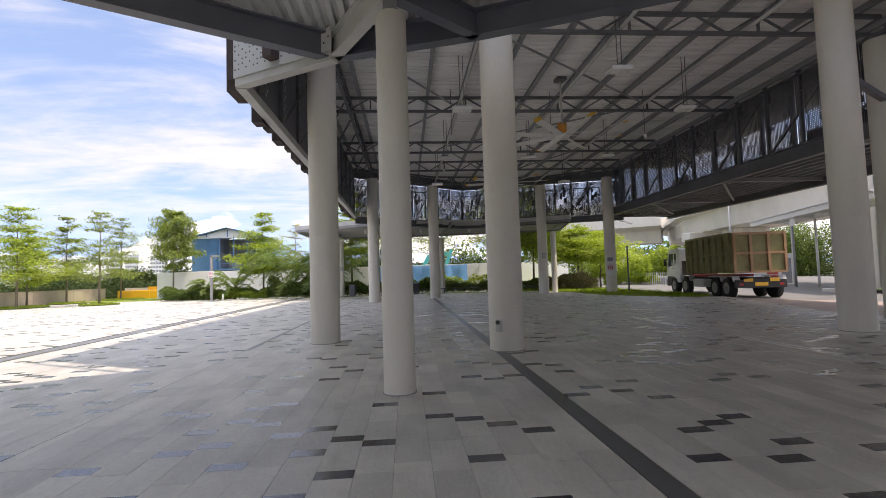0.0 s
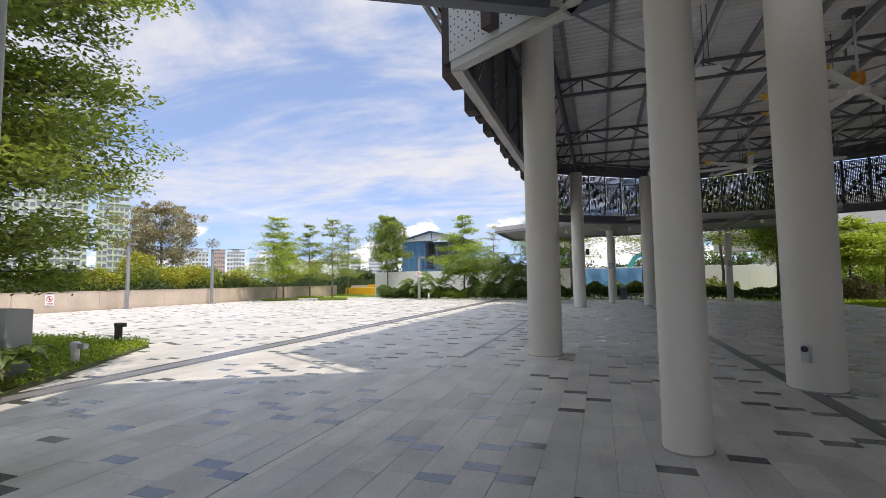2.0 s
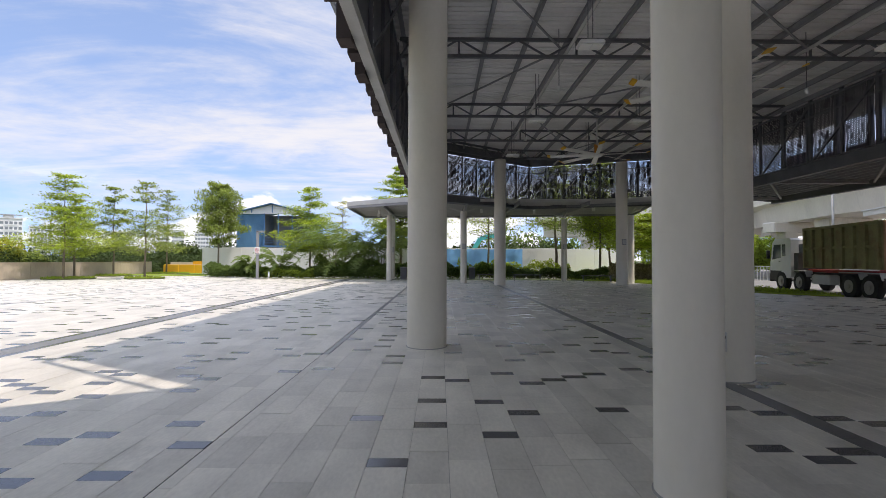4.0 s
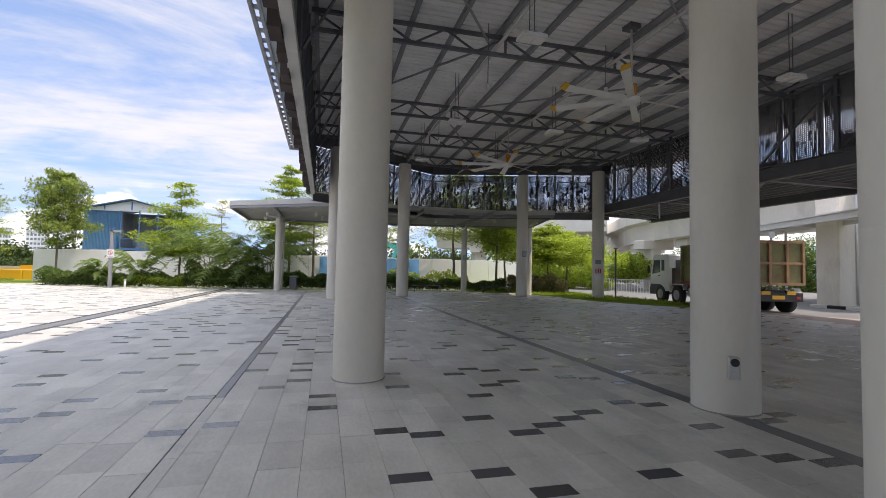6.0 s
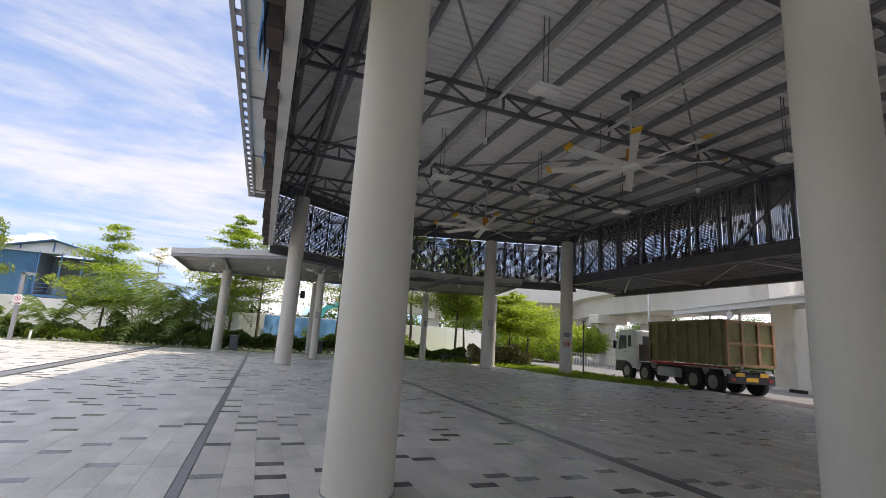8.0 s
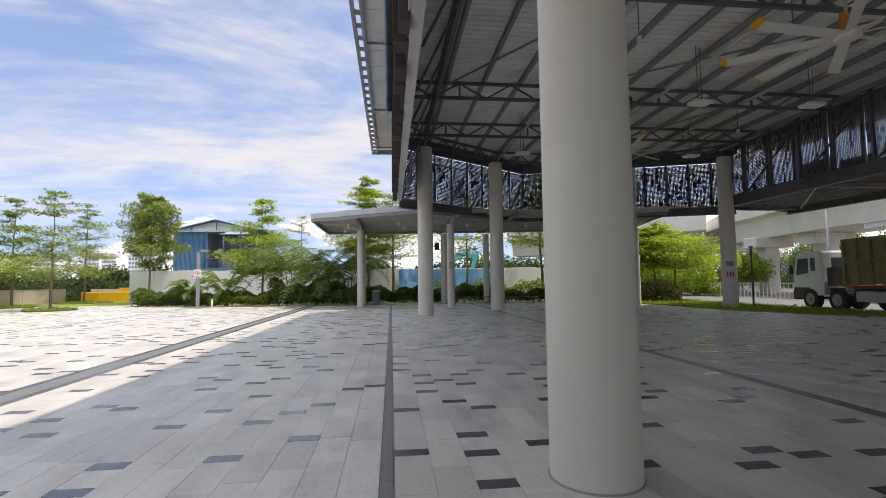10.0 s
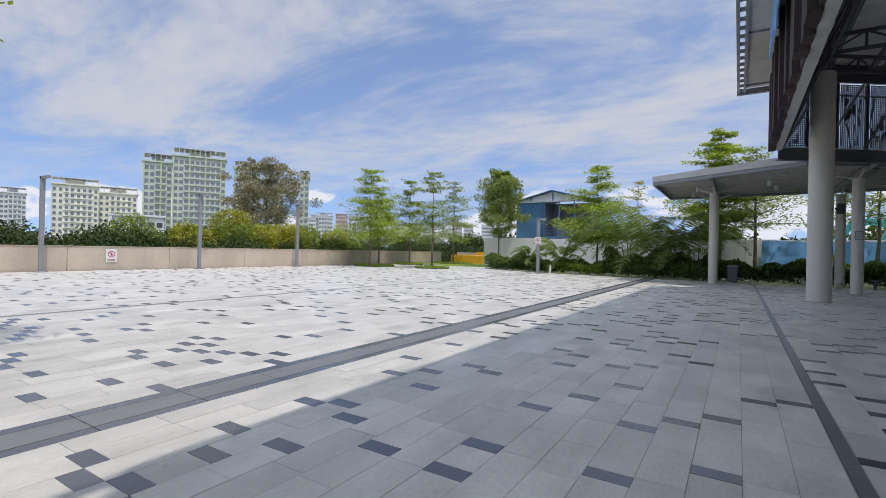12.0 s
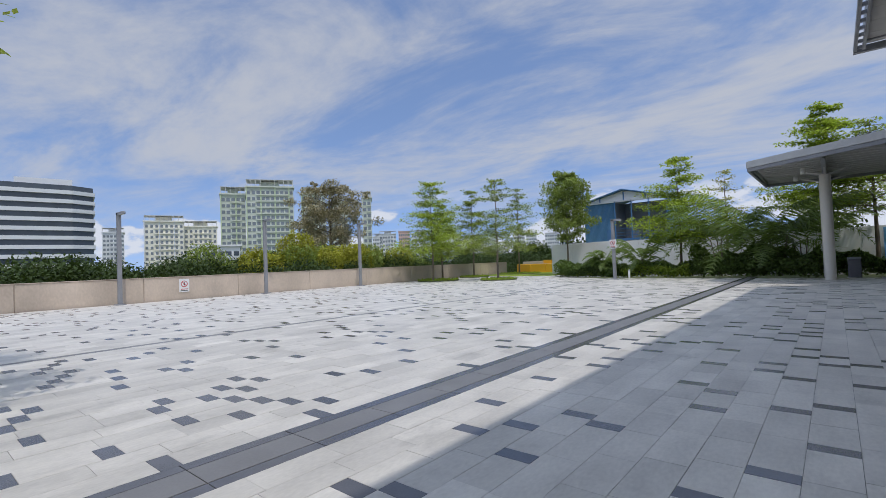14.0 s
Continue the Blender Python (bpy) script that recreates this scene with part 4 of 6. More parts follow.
# ---- trees ----
def tree(x, y, h, rad, tiers, seed, leafmat, label, n_leaf=5000, size=0.2, first=0.28, trunk=0.09, lean=0.0, kind="tiered", base_z=0.0, droop=0.0, belly=False, clump=0.26):
    rg, rng = random.Random(seed), np.random.default_rng(seed)
    t = thing("tree", (x, y, base_z), label, "tree", "plaza trees")
    tb, centres, weights = Build(), [], []
    top = Vector((lean, 0, h * 0.97))
    pts = [Vector((0, 0, 0))]
    for i in range(1, 7):
        pts.append(Vector((lean * i / 6 + rg.uniform(-0.06, 0.06), rg.uniform(-0.06, 0.06), h * 0.97 * i / 6)))
    for i in range(6):
        tb.tube(pts[i], pts[i + 1], trunk * (1 - i / 6.6), trunk * (1 - (i + 1) / 6.6), 8, False)
    for k in range(tiers):
        f = (k + 0.35 * rg.random()) / max(1, tiers - 1)
        z = h * (first + (0.95 - first) * min(1, f))
        prof = (1.05 - 0.80 * min(1, f) ** 0.9) * (0.86 if k == 0 else 1.0) if kind == "tiered" else math.sin(math.pi * min(0.95, max(0.14, 0.18 + 0.74 * f))) ** 0.7
        if belly:
            prof = max(0.25, math.sin(math.pi * (0.31 + 0.61 * min(1, f))))
        rr = rad * prof * rg.uniform(0.8, 1.12)
        nb = rg.randint(17, 19) if belly else rg.randint(5, 7)
        a0 = rg.uniform(0, 6.28)
        base = pts[min(5, int(z / h * 6))].lerp(pts[min(6, int(z / h * 6) + 1)], (z / h * 6) % 1)
        gap = h * (0.95 - first) / tiers
        for j in range(nb):
            base.z = min(h * 0.96, z + rg.uniform(-0.42, 0.42) * gap * (0.5 if belly else 1.0))
            a = a0 + 6.283 * j / nb + rg.uniform(-0.3, 0.3)
            ln = rr * rg.uniform(0.5, 1.12)
            up = rg.uniform(0.0, 0.28) * ln if kind == "tiered" else rg.uniform(0.25, 0.6) * ln
            end = base + Vector((math.cos(a) * ln, math.sin(a) * ln, up - droop * ln))
            tb.tube(base, end, trunk * 0.28 * (0.4 + 0.6 * prof), 0.008, 5, False)
            m = 11 if belly else 7 if kind == "tiered" else 6
            for s in range(m):
                u = 0.22 + 0.78 * ((s + rg.random()) / m) ** (0.6 if belly else 1.0)
                c = base.lerp(end, u)
                wob = rr * (0.05 if belly else 0.16)
                centres.append((c.x + rg.gauss(0, wob), c.y + rg.gauss(0, wob), c.z + rg.gauss(0, 0.04 * rr + 0.03)))
                weights.append((0.13 if belly else 0.20 + 0.16 * u) * rr + 0.05 if kind == "tiered" else clump * rr)
    c, w = np.array(centres), np.array(weights)
    pick = rng.choice(len(c), n_leaf, p=w ** 1.4 / (w ** 1.4).sum()) if kind == "tiered" and not belly else rng.integers(0, len(c), n_leaf) if belly else rng.choice(len(c), n_leaf, p=(np.hypot(c[:, 0], c[:, 1]) + 0.2) / (np.hypot(c[:, 0], c[:, 1]) + 0.2).sum())
    g = rng.normal(0, 1, (n_leaf, 3))
    g *= (rng.uniform(0, 1, n_leaf) ** 0.5 / np.linalg.norm(g, axis=1))[:, None]
    squash = np.array([1, 1, 0.36 if belly else 0.28 if kind == "tiered" else 0.75])
    pos = c[pick] + g * (w[pick] * 1.15)[:, None] * squash
    part("trunk", tb, M_BARK, t, local=True)
    part("crown", quads("crown", pos, size, rng, leafmat, 0.42 if kind == "tiered" else 0.8), None, t, local=True)
    return t


LT = "young tree with flat leafy tiers"
tree(-29.98, 38.2, 8.00, 3.5, 7, 11, M_LEAF, LT + " on a round grass patch", 10500, 0.19, 0.29)
tree(-31.2, 40.8, 6.51, 2.6, 7, 12, M_LEAF, LT + " on a round grass patch", 7500, 0.19, 0.29)
tree(-31.4, 45.6, 8.18, 2.9, 6, 13, M_LEAF_M, LT + " near the parapet", 7500, 0.21, 0.30)
tree(-25.2, 40.2, 7.91, 2.9, 7, 14, M_LEAF_M, "sparse young tree with thin olive-green tiers", 5400, 0.18, 0.28)
tree(-30.6, 52.4, 8.93, 3.0, 7, 15, M_LEAF_M, "sparse young tree with thin olive-green tiers", 5400, 0.2, 0.28)
tree(-23.4, 48.6, 8.74, 2.3, 9, 16, M_LEAF_M, "dense upright dark green tree before the hoarding", 15000, 0.22, 0.34, 0.10, kind="round")
tree(-13.5, 44.6, 8.28, 3.5, 7, 17, M_LEAF, "bright light-green tiered tree in the hedge row", 12750, 0.20, 0.26)
tree(-11.2, 47.5, 7.25, 2.0, 7, 18, M_LEAF_Y, "thin pale feathery tree behind the palms", 2250, 0.16, 0.4)
tree(-3.7, 47.0, 9.0, 4.1, 8, 19, M_LEAF_M, "wide tiered dark tree behind the rear canopy", 4200, 0.22, 0.40, 0.13)
tree(-5.8, 47.9, 10.6, 3.7, 8, 20, M_LEAF, "tall light-green tree rising over the rear canopy", 19000, 0.22, 0.40, 0.12)
tree(2.6, 47.5, 9.0, 3.8, 6, 21, M_LEAF_M, "wide tiered dark tree behind the rear canopy", 3600, 0.22, 0.42, 0.12)
tree(8.6, 46.0, 12.5, 4.6, 9, 22, M_LEAF_M, "wide tiered dark tree behind the benches", 8000, 0.24, 0.36, 0.14)
tree(11.6, 43.0, 11.0, 3.8, 9, 23, M_LEAF_M, "leafy dark tree behind the benches", 7000, 0.26, 0.38, 0.12)
tree(14.4, 38.8, 5.4, 4.4, 5, 24, M_LEAF, "low spreading bright green tree on the lawn strip", 12000, 0.24, 0.46, 0.10)
tree(17.2, 41.0, 5.2, 3.8, 5, 25, M_LEAF, "low spreading bright green tree on the lawn strip", 10000, 0.24, 0.46, 0.10)
tree(13.0, 44.5, 6.8, 3.2, 6, 26, M_LEAF, "tall bright green tree at the road bend", 8000, 0.26, 0.40, 0.12, kind="round")
tree(-13.4, 4.7, 16.5, 5.3, 13, 27, M_LEAF_M, "large tiered shade tree with fine green leaves at the plaza corner", 420000, 0.14, 0.12, 0.20, belly=True)
for x, y, r in ((-30.4, 39.3, 1.6), (-31.4, 45.6, 1.3), (-25.2, 40.2, 1.3), (-30.6, 52.4, 2.0)):
    poly = [(x + r * 1.1 * math.cos(a), y + r * math.sin(a)) for a in (2 * math.pi * i / 16 for i in range(16))]
    solid("tree_patch", Build().prism(poly, -0.01, 0.07), M_SOIL, "round grass patch at the foot of a tree", "grass")
    cover("patch_grass", poly, 1500, 0.12, 0.12, M_GRASS, "grass tufts on a round patch", int(100 + y), 0.06, 1.0)
LAWN = [(-33.0, 47.5), (-27.5, 46.5), (-24.0, 47.0), (-24.5, 58), (-33, 58)]
solid("far_lawn", Build().prism(LAWN, -0.2, 0.03), M_GRASS, "green lawn at the far plaza corner", "grass")
barrier = thing("barrier", (-29, 55.5, 0), "row of yellow plastic site barriers", "barrier")
for i in range(5):
    part("barrier_unit", Build().soft(-32.6 + i * 1.75, 55.2, 0.02, -32.6 + i * 1.75 + 1.72, 55.5, 0.95, 0.06), M_YBAR, barrier)
part("frame_top", Build().beam((-29.5, 55.6, 1.15), (-27.6, 55.6, 1.15), 0.06, 0.35), M_YBAR, barrier)


def palm(x, y, h, n, seed, label):
    rg = random.Random(seed)
    p = thing("palm", (x, y, 0), label, "palm", "areca palms")
    stems = Build()
    for s in range(4):
        a = rg.uniform(0, 6.28)
        stems.tube((0.1 * math.cos(a), 0.1 * math.sin(a), 0), (0.5 * math.cos(a), 0.5 * math.sin(a), h * 0.3), 0.04, 0.025, 7, False)
    part("stem", stems, M_BARK, p, local=True)
    for k in range(n):
        a, ln = rg.uniform(0, 6.28), h * rg.uniform(0.6, 0.9)
        rise = rg.uniform(0.6, 1.5)
        d = Vector((math.cos(a), math.sin(a), 0))
        s = Vector((-d.y, d.x, 0))
        b, prev = Build(), None
        z0 = h * rg.uniform(0.12, 0.38)
        m = 26
        for i in range(m + 1):
            u = i / m
            c = d * (0.15 + ln * 0.62 * u * (0.7 + 0.3 * rise)) + Vector((0, 0, z0 + ln * (rise * 0.85 * u - 0.75 * u * u)))
            if prev is not None:
                b.beam(prev, c, 0.02, 0.02)
                if i > 3:
                    w = 0.46 * rg.uniform(0.8, 1.15) * math.sin(math.pi * (0.12 + 0.82 * u)) * ln / 2.8
                    for sg in (-1, 1):
                        tip = c + s * sg * w + d * w * 0.55 + Vector((0, 0, -rg.uniform(0.1, 0.7) * w))
                        e = (c - prev).normalized() * 0.05
                        b.faces([c - e, c + e, tip], [(0, 1, 2)])
            prev = c
        part("frond", b, M_PALM, p, local=True)


for i, (x, y, h) in enumerate(((-15.6, 43.2, 4.0), (-10.9, 42.8, 7.4), (-9.3, 43.4, 7.2), (-8.0, 42.8, 7.6), (-18.4, 43.8, 3.2), (-7.0, 43.6, 7.0))):
    palm(x, y, h, 15, 60 + i, "clump of green feather palms in the hedge bed")

palm(-10.05, 6.15, 1.5, 16, 81, "small spiky green plant beside the plinth")
palm(-9.7, 5.5, 1.1, 14, 82, "small spiky green plant beside the plinth")

# hedges
def hedge(name, p, q, w, h, n, material, size, seed, label):
    rng = np.random.default_rng(seed)
    p, q = np.array(p), np.array(q)
    d = (q - p) / np.linalg.norm(q - p)
    s = np.array([-d[1], d[0]])
    u = rng.uniform(0, 1, n)
    lump = 1 + 0.16 * np.sin(u * np.linalg.norm(q - p) * 1.7 + seed) + 0.12 * np.sin(u * np.linalg.norm(q - p) * 4.1)
    v = rng.uniform(-1, 1, n)
    z = h * lump * np.sqrt(rng.uniform(0.0, 1.0, n)) * (1 - 0.25 * v * v)
    xy = p + np.outer(u, q - p) + np.outer(v * w / 2, s)
    return tagged(new(name, quads(name, np.column_stack([xy, z]), size, rng, material, 0.8, 0.6)), label, "hedge", kind="stuff")


hedge("hedge", (-22.6, 45.4), (-16.8, 43.0), 1.7, 1.05, 7000, M_LEAF_D, 0.20, 1, "clipped green hedge along the plaza")
hedge("hedge_shrubs", (-22.2, 44.9), (-6.2, 41.6), 1.6, 0.95, 16000, M_LEAF_D, 0.19, 2, "dense low hedge of dark shrubs")
hedge("hedge_front", (-20.5, 44.2), (-12.5, 42.2), 0.8, 0.75, 5000, M_LEAF, 0.17, 5, "light green hedge plants before darker shrubs")
hedge("hedge_palm_base", (-12.6, 43.4), (-6.2, 43.0), 1.8, 1.6, 4500, M_LEAF_D, 0.26, 14, "dark undergrowth below the palms")
hedge("hedge_rear", (-6.5, 42.8), (4.0, 43.4), 1.6, 1.15, 11000, M_LEAF_D, 0.22, 6, "dark shrubs behind the rear canopy")
hedge("hedge_bench", (3.4, 42.6), (11.5, 40.6), 1.5, 0.85, 9000, M_LEAF_D, 0.18, 7, "low clipped hedge behind the benches")
hedge("hedge_tips", (-0.5, 43.6), (9.0, 42.9), 1.0, 1.45, 2500, M_LEAF, 0.24, 8, "light green tufts above the clipped hedge")
hedge("hedge_road", (11.4, 39.8), (15.2, 37.2), 2.0, 1.25, 8000, M_LEAF_B, 0.2, 9, "reddish-brown low shrub bed on the lawn strip")
hedge("hedge_verge", (25.5, 47.0), (27.0, 60.0), 1.2, 0.9, 5000, M_LEAF, 0.25, 10, "light green verge shrubs across the road")
hedge("hedge_island", (25.6, 20.0), (30.4, 19.5), 2.0, 1.1, 6000, M_LEAF_D, 0.25, 12, "dark green shrubs on the traffic island")

# ---- hoarding, shed, digger ----
hoard = thing("hoarding", (-5, 51, 0), "white painted site hoarding of upright panels", "hoarding", kind="structure")
for i in range(22):
    x0, x1 = -26.2 + i * 2.0, -26.2 + (i + 1) * 2.0
    part("hoarding_panel", Build().soft(x0 + 0.006, 51.0, -0.32, x1 - 0.006, 51.08, 2.72 + 0.03 * (i % 3), 0.01), M_HOARD, hoard)
tarp = Build()
rt = random.Random(3)
NX = 40
grid = [[(-3.2 + 9.6 * i / NX, 50.86 - 0.10 * rt.random() - 0.08 * math.sin(i * 0.9), 0.25 + 2.35 * k / 8 + (0.12 * rt.random() if k == 8 else 0)) for k in range(9)] for i in range(NX + 1)]
tarp.faces([p for c in grid for p in c], [(i * 9 + k, (i + 1) * 9 + k, (i + 1) * 9 + k + 1, i * 9 + k + 1) for i in range(NX) for k in range(8)], True)
tagged(new("tarpaulin", tarp.mesh("tarpaulin", M_TARP)), "crumpled bright blue tarpaulin hung on the hoarding", "tarpaulin")

shed = thing("shed", (-21.4, 57, 0), "two-storey blue sheet-metal site shed with a gable roof", "shed")
XL, XM, XR, XA = -25.3, -22.2, -17.2, -21.6
n = 104
rib = [(XL + (XM - XL) * i / n, 57 - (0.05, 0.05, 0.0, 0.0)[i % 4]) for i in range(n + 1)]
blue = Build().faces([(x, y, z) for z in (2.2, 6.85) for x, y in rib], [(i, i + 1, n + 2 + i, n + 1 + i) for i in range(n)])
part("blue_wall", blue, M_BLUE, shed)
part("back_wall", Build().box(XM, 60.0, 0, XR, 60.1, 6.85), M_STEEL_M, shed)
part("side_wall", Build().box(XL, 57.05, 0, XL + 0.08, 64, 6.85), M_BLUE, shed)
part("inner_wall", Build().box(XM - 0.05, 57.05, 2.2, XM + 0.02, 60.0, 6.85), M_STEEL_M, shed)
part("right_wall", Build().box(XR - 0.08, 57.05, 0, XR, 64, 6.85), M_BLUE, shed)
part("lower_wall", Build().box(XM, 57.0, 0, XR, 57.08, 2.9), M_HOARD, shed)
part("balcony_floor", Build().box(XM, 56.6, 2.95, XR, 60, 3.15), M_BLUE_L, shed)
for i in range(4):
    x = XM + 0.1 + (XR - XM - 0.2) * i / 3
    part("post", Build().box(x - 0.05, 56.75, 3.15, x + 0.05, 56.85, 6.85), M_BLUE_L, shed)
for z in (3.45, 3.75, 4.1):
    part("rail", Build().beam((XM, 56.8, z), (XR, 56.8, z), 0.04, 0.04), M_BLUE_L, shed)
part("gable", Build().faces([(XL, 56.95, 6.85), (XR, 56.95, 6.85), (XA + 0.35, 56.95, 7.85)], [(0, 1, 2)]), M_HOARD, shed)
part("roof", Build().beam((XL - 0.4, 60.4, 6.82), (XA + 0.35, 60.4, 7.95), 8.0, 0.07, (0, 0, 1)).beam((XR + 0.4, 60.4, 6.82), (XA + 0.35, 60.4, 7.95), 8.0, 0.07), M_BLUE_L, shed)
part("eave_beam", Build().box(XL - 0.3, 56.75, 6.75, XR + 0.3, 56.95, 6.9), M_TOWER_W, shed)
for x in (-23.6, XA + 0.35, -19.2):
    part("gable_post", Build().box(x - 0.05, 56.88, 6.85, x + 0.05, 56.95, 7.75 if x == XA + 0.35 else 7.35), M_BLUE_L, shed)
part("table", Build().soft(-21.0, 57.6, 3.15, -20.0, 58.4, 3.9, 0.03), M_STEEL_M, shed)
part("louvre", Build().box(-23.0, 56.94, 3.0, -22.5, 56.96, 4.1), M_BLUE_L, shed)

dig = thing("excavator", (3.6, 57, 0), "teal excavator with its arm raised behind the hoarding", "excavator")
part("boom", Build().beam((1.6, 57, 2.3), (2.6, 57, 4.0), 0.4, 0.5).beam((2.6, 57, 4.0), (3.8, 57, 4.4), 0.4, 0.5).beam((3.8, 57, 4.4), (5.0, 57, 4.1), 0.4, 0.45), M_TEAL, dig)
part("arm", Build().beam((5.3, 57, 4.7), (4.5, 57, 2.4), 0.35, 0.4), M_TEAL, dig)
part("cab", Build().soft(0.2, 56.2, 0.75, 1.7, 58, 2.9, 0.08), M_TEAL, dig)
for y in (56.1, 57.6):
    part("track", Build().soft(-0.9, y, -0.32, 2.4, y + 0.5, 0.5, 0.15), M_BLACK, dig)
part("turntable", Build().tube((0.8, 57.1, 0.3), (0.8, 57.1, 0.8), 0.7, n=20), M_BLACK, dig)

# ---- benches, bins, boxes ----
def bench(x, y, turn):
    b = thing("bench", (x, y, 0), "plain backless bench with dark slats on steel legs", "bench", "benches by the hedge", turn=turn)
    for k in range(4):
        part("slat", Build().soft(-1.1, -0.22 + k * 0.115, 0.42, 1.1, -0.125 + k * 0.115, 0.47, 0.008), M_STEEL, b, local=True)
    for sx in (-0.95, 0.95):
        part("leg", Build().box(sx - 0.03, -0.2, 0, sx + 0.03, 0.2, 0.42), M_STEEL, b, local=True)


bench(4.6, 38.6, -8)
bench(9.4, 37.2, -12)
bench(2.0, 39.8, 0)
for x, y in ((-4.9, 40.6), (0.6, 41.5)):
    w = thing("litter_bin", (x, y, 0), "dark grey litter bin under the rear canopy", "bin", "litter bins")
    part("body", Build().soft(-0.25, -0.25, 0, 0.25, 0.25, 0.9, 0.04), M_STEEL, w, local=True)
    part("lid", Build().soft(-0.27, -0.27, 0.9, 0.27, 0.27, 0.98, 0.04), M_STEEL_M, w, local=True)
sb = thing("socket_box", (1.56, 9.14, 0.53), "grey double outlet box with round covers on a column", "outlet box", turn=-33.0)
part("box", Build().soft(-0.055, -0.05, -0.12, 0.055, 0.05, 0.12, 0.012), M_STEEL_L, sb, local=True)
for z in (-0.065, 0.065):
    b = Build().tube((0, -0.05, z), (0, -0.07, z), 0.043, n=18)
    cv = part("cover", b, M_BLACK if z > 0 else M_STEEL_L, sb, "round dark cover" if z > 0 else "round grey cover", local=True)
notice = thing("notice_sheets", (13.46, 30.4, 1.5), "faded pink and white notices on a column", "notice")
for z0, z1, mt in ((1.55, 1.95, M_PAPER), (1.22, 1.5, M_WHITE), (2.15, 2.4, M_STEEL_M)):
    a0 = math.radians(240)
    vs = [(13.46 + 0.362 * math.cos(a), 30.4 + 0.362 * math.sin(a), z) for z in (z0, z1) for a in (a0 - 0.5 + 0.2 * i for i in range(6))]
    part("sheet", Build().faces(vs, [(i, i + 1, 7 + i, 6 + i) for i in range(5)]), mt, notice)
for k in range(3):
    a = math.radians(240) - 0.35 + 0.35 * k
    part("text_bar", Build().box(13.46 + 0.366 * math.cos(a) - 0.04, 30.4 + 0.366 * math.sin(a) - 0.01, 1.62, 13.46 + 0.366 * math.cos(a) + 0.04, 30.4 + 0.366 * math.sin(a) + 0.01, 1.85), M_SIGNRED, notice)
for x, y, z in ((9.6, 33.03, 2.55), (7.47, 38.9, 2.4), (-0.41, 35.1, 2.3), (-5.86, 41.2, 2.2)):
    r = 0.355 if x > 9 else 0.215
    pl = thing("wall_box", (x, y - r, z), "small grey metal box fixed to a column", "electrical box", "column boxes")
    part("box", Build().soft(-0.13, -0.06, 0, 0.13, 0.03, 0.36, 0.01), M_STEEL_M, pl, local=True)
    part("cover", Build().box(-0.11, -0.066, 0.03, 0.11, -0.06, 0.33), M_STEEL_L, pl, local=True)
sp = thing("speaker", (-1.86, 29.5, 3.0), "small black loudspeaker on a column", "speaker")
part("cabinet", Build().soft(0.0, -0.1, 0, 0.2, 0.12, 0.34, 0.015), M_BLACK, sp, local=True)
part("bracket", Build().box(-0.06, -0.03, 0.14, 0.0, 0.03, 0.2), M_BLACK, sp, local=True)
mp = thing("signal_mast", (14.55, 30.2, 0), "thin dark metal pole on the lawn strip", "pole")
part("pole", Build().tube((0, 0, 0), (0, 0, 3.1), 0.05, n=10), M_STEEL, mp, local=True)
part("cap", Build().box(-0.1, -0.05, 3.1, 0.1, 0.05, 3.16), M_STEEL, mp, local=True)

# ---- tipper truck ----
truck = thing("truck", (18.3, 26.75, -0.10), "white-cabbed hook-lift truck with a worn green and rusty skip", "truck", turn=-10.5)


def tp(name, b, m, label="", parent=None):
    return part(name, b, m, parent or truck, label, local=True)


def wheel(x, y, r=0.52):
    s = 1 if x > 0 else -1
    w = tp("wheel", Build().tube((x - 0.14, y, r), (x + 0.14, y, r), r * 0.6, n=20), M_CHASSIS)
    tp("tyre", Build().tube((x - 0.15, y, r), (x + 0.15, y, r), r, n=28), M_RUBBER, parent=w)
    tp("rim", Build().tube((x + s * 0.15, y, r), (x + s * 0.165, y, r), r * 0.58, n=20).tube((x + s * 0.16, y, r), (x + s * 0.20, y, r), r * 0.22, n=14), M_RIM, parent=w)


for y in (3.15, 1.35, -2.6, -3.9):
    for x in (-1.1, 1.1):
        wheel(x, y)
tp("chassis", Build().box(-0.5, -4.6, 0.75, 0.5, 3.9, 1.05).box(-1.1, -0.9, 0.55, -0.55, 0.5, 1.0), M_CHASSIS)
tp("fuel_tank", Build().soft(-1.18, -1.1, 0.5, -0.7, 0.35, 0.98, 0.06), M_STEEL_L)
cab_prof = [(2.2, 0.75), (4.4, 0.55), (4.45, 1.55), (4.15, 2.75), (3.9, 2.95), (2.35, 2.95), (2.2, 2.85)]
cab = Build()
vs = [(x, y, z) for x in (-1.2, 1.2) for y, z in cab_prof]
k = len(cab_prof)
cab.faces(vs, [tuple(range(k)), tuple(range(2 * k - 1, k - 1, -1))] + [(i, k + i, k + (i + 1) % k, (i + 1) % k) for i in range(k)])
cabo = tp("cab", cab, M_TRUCK)
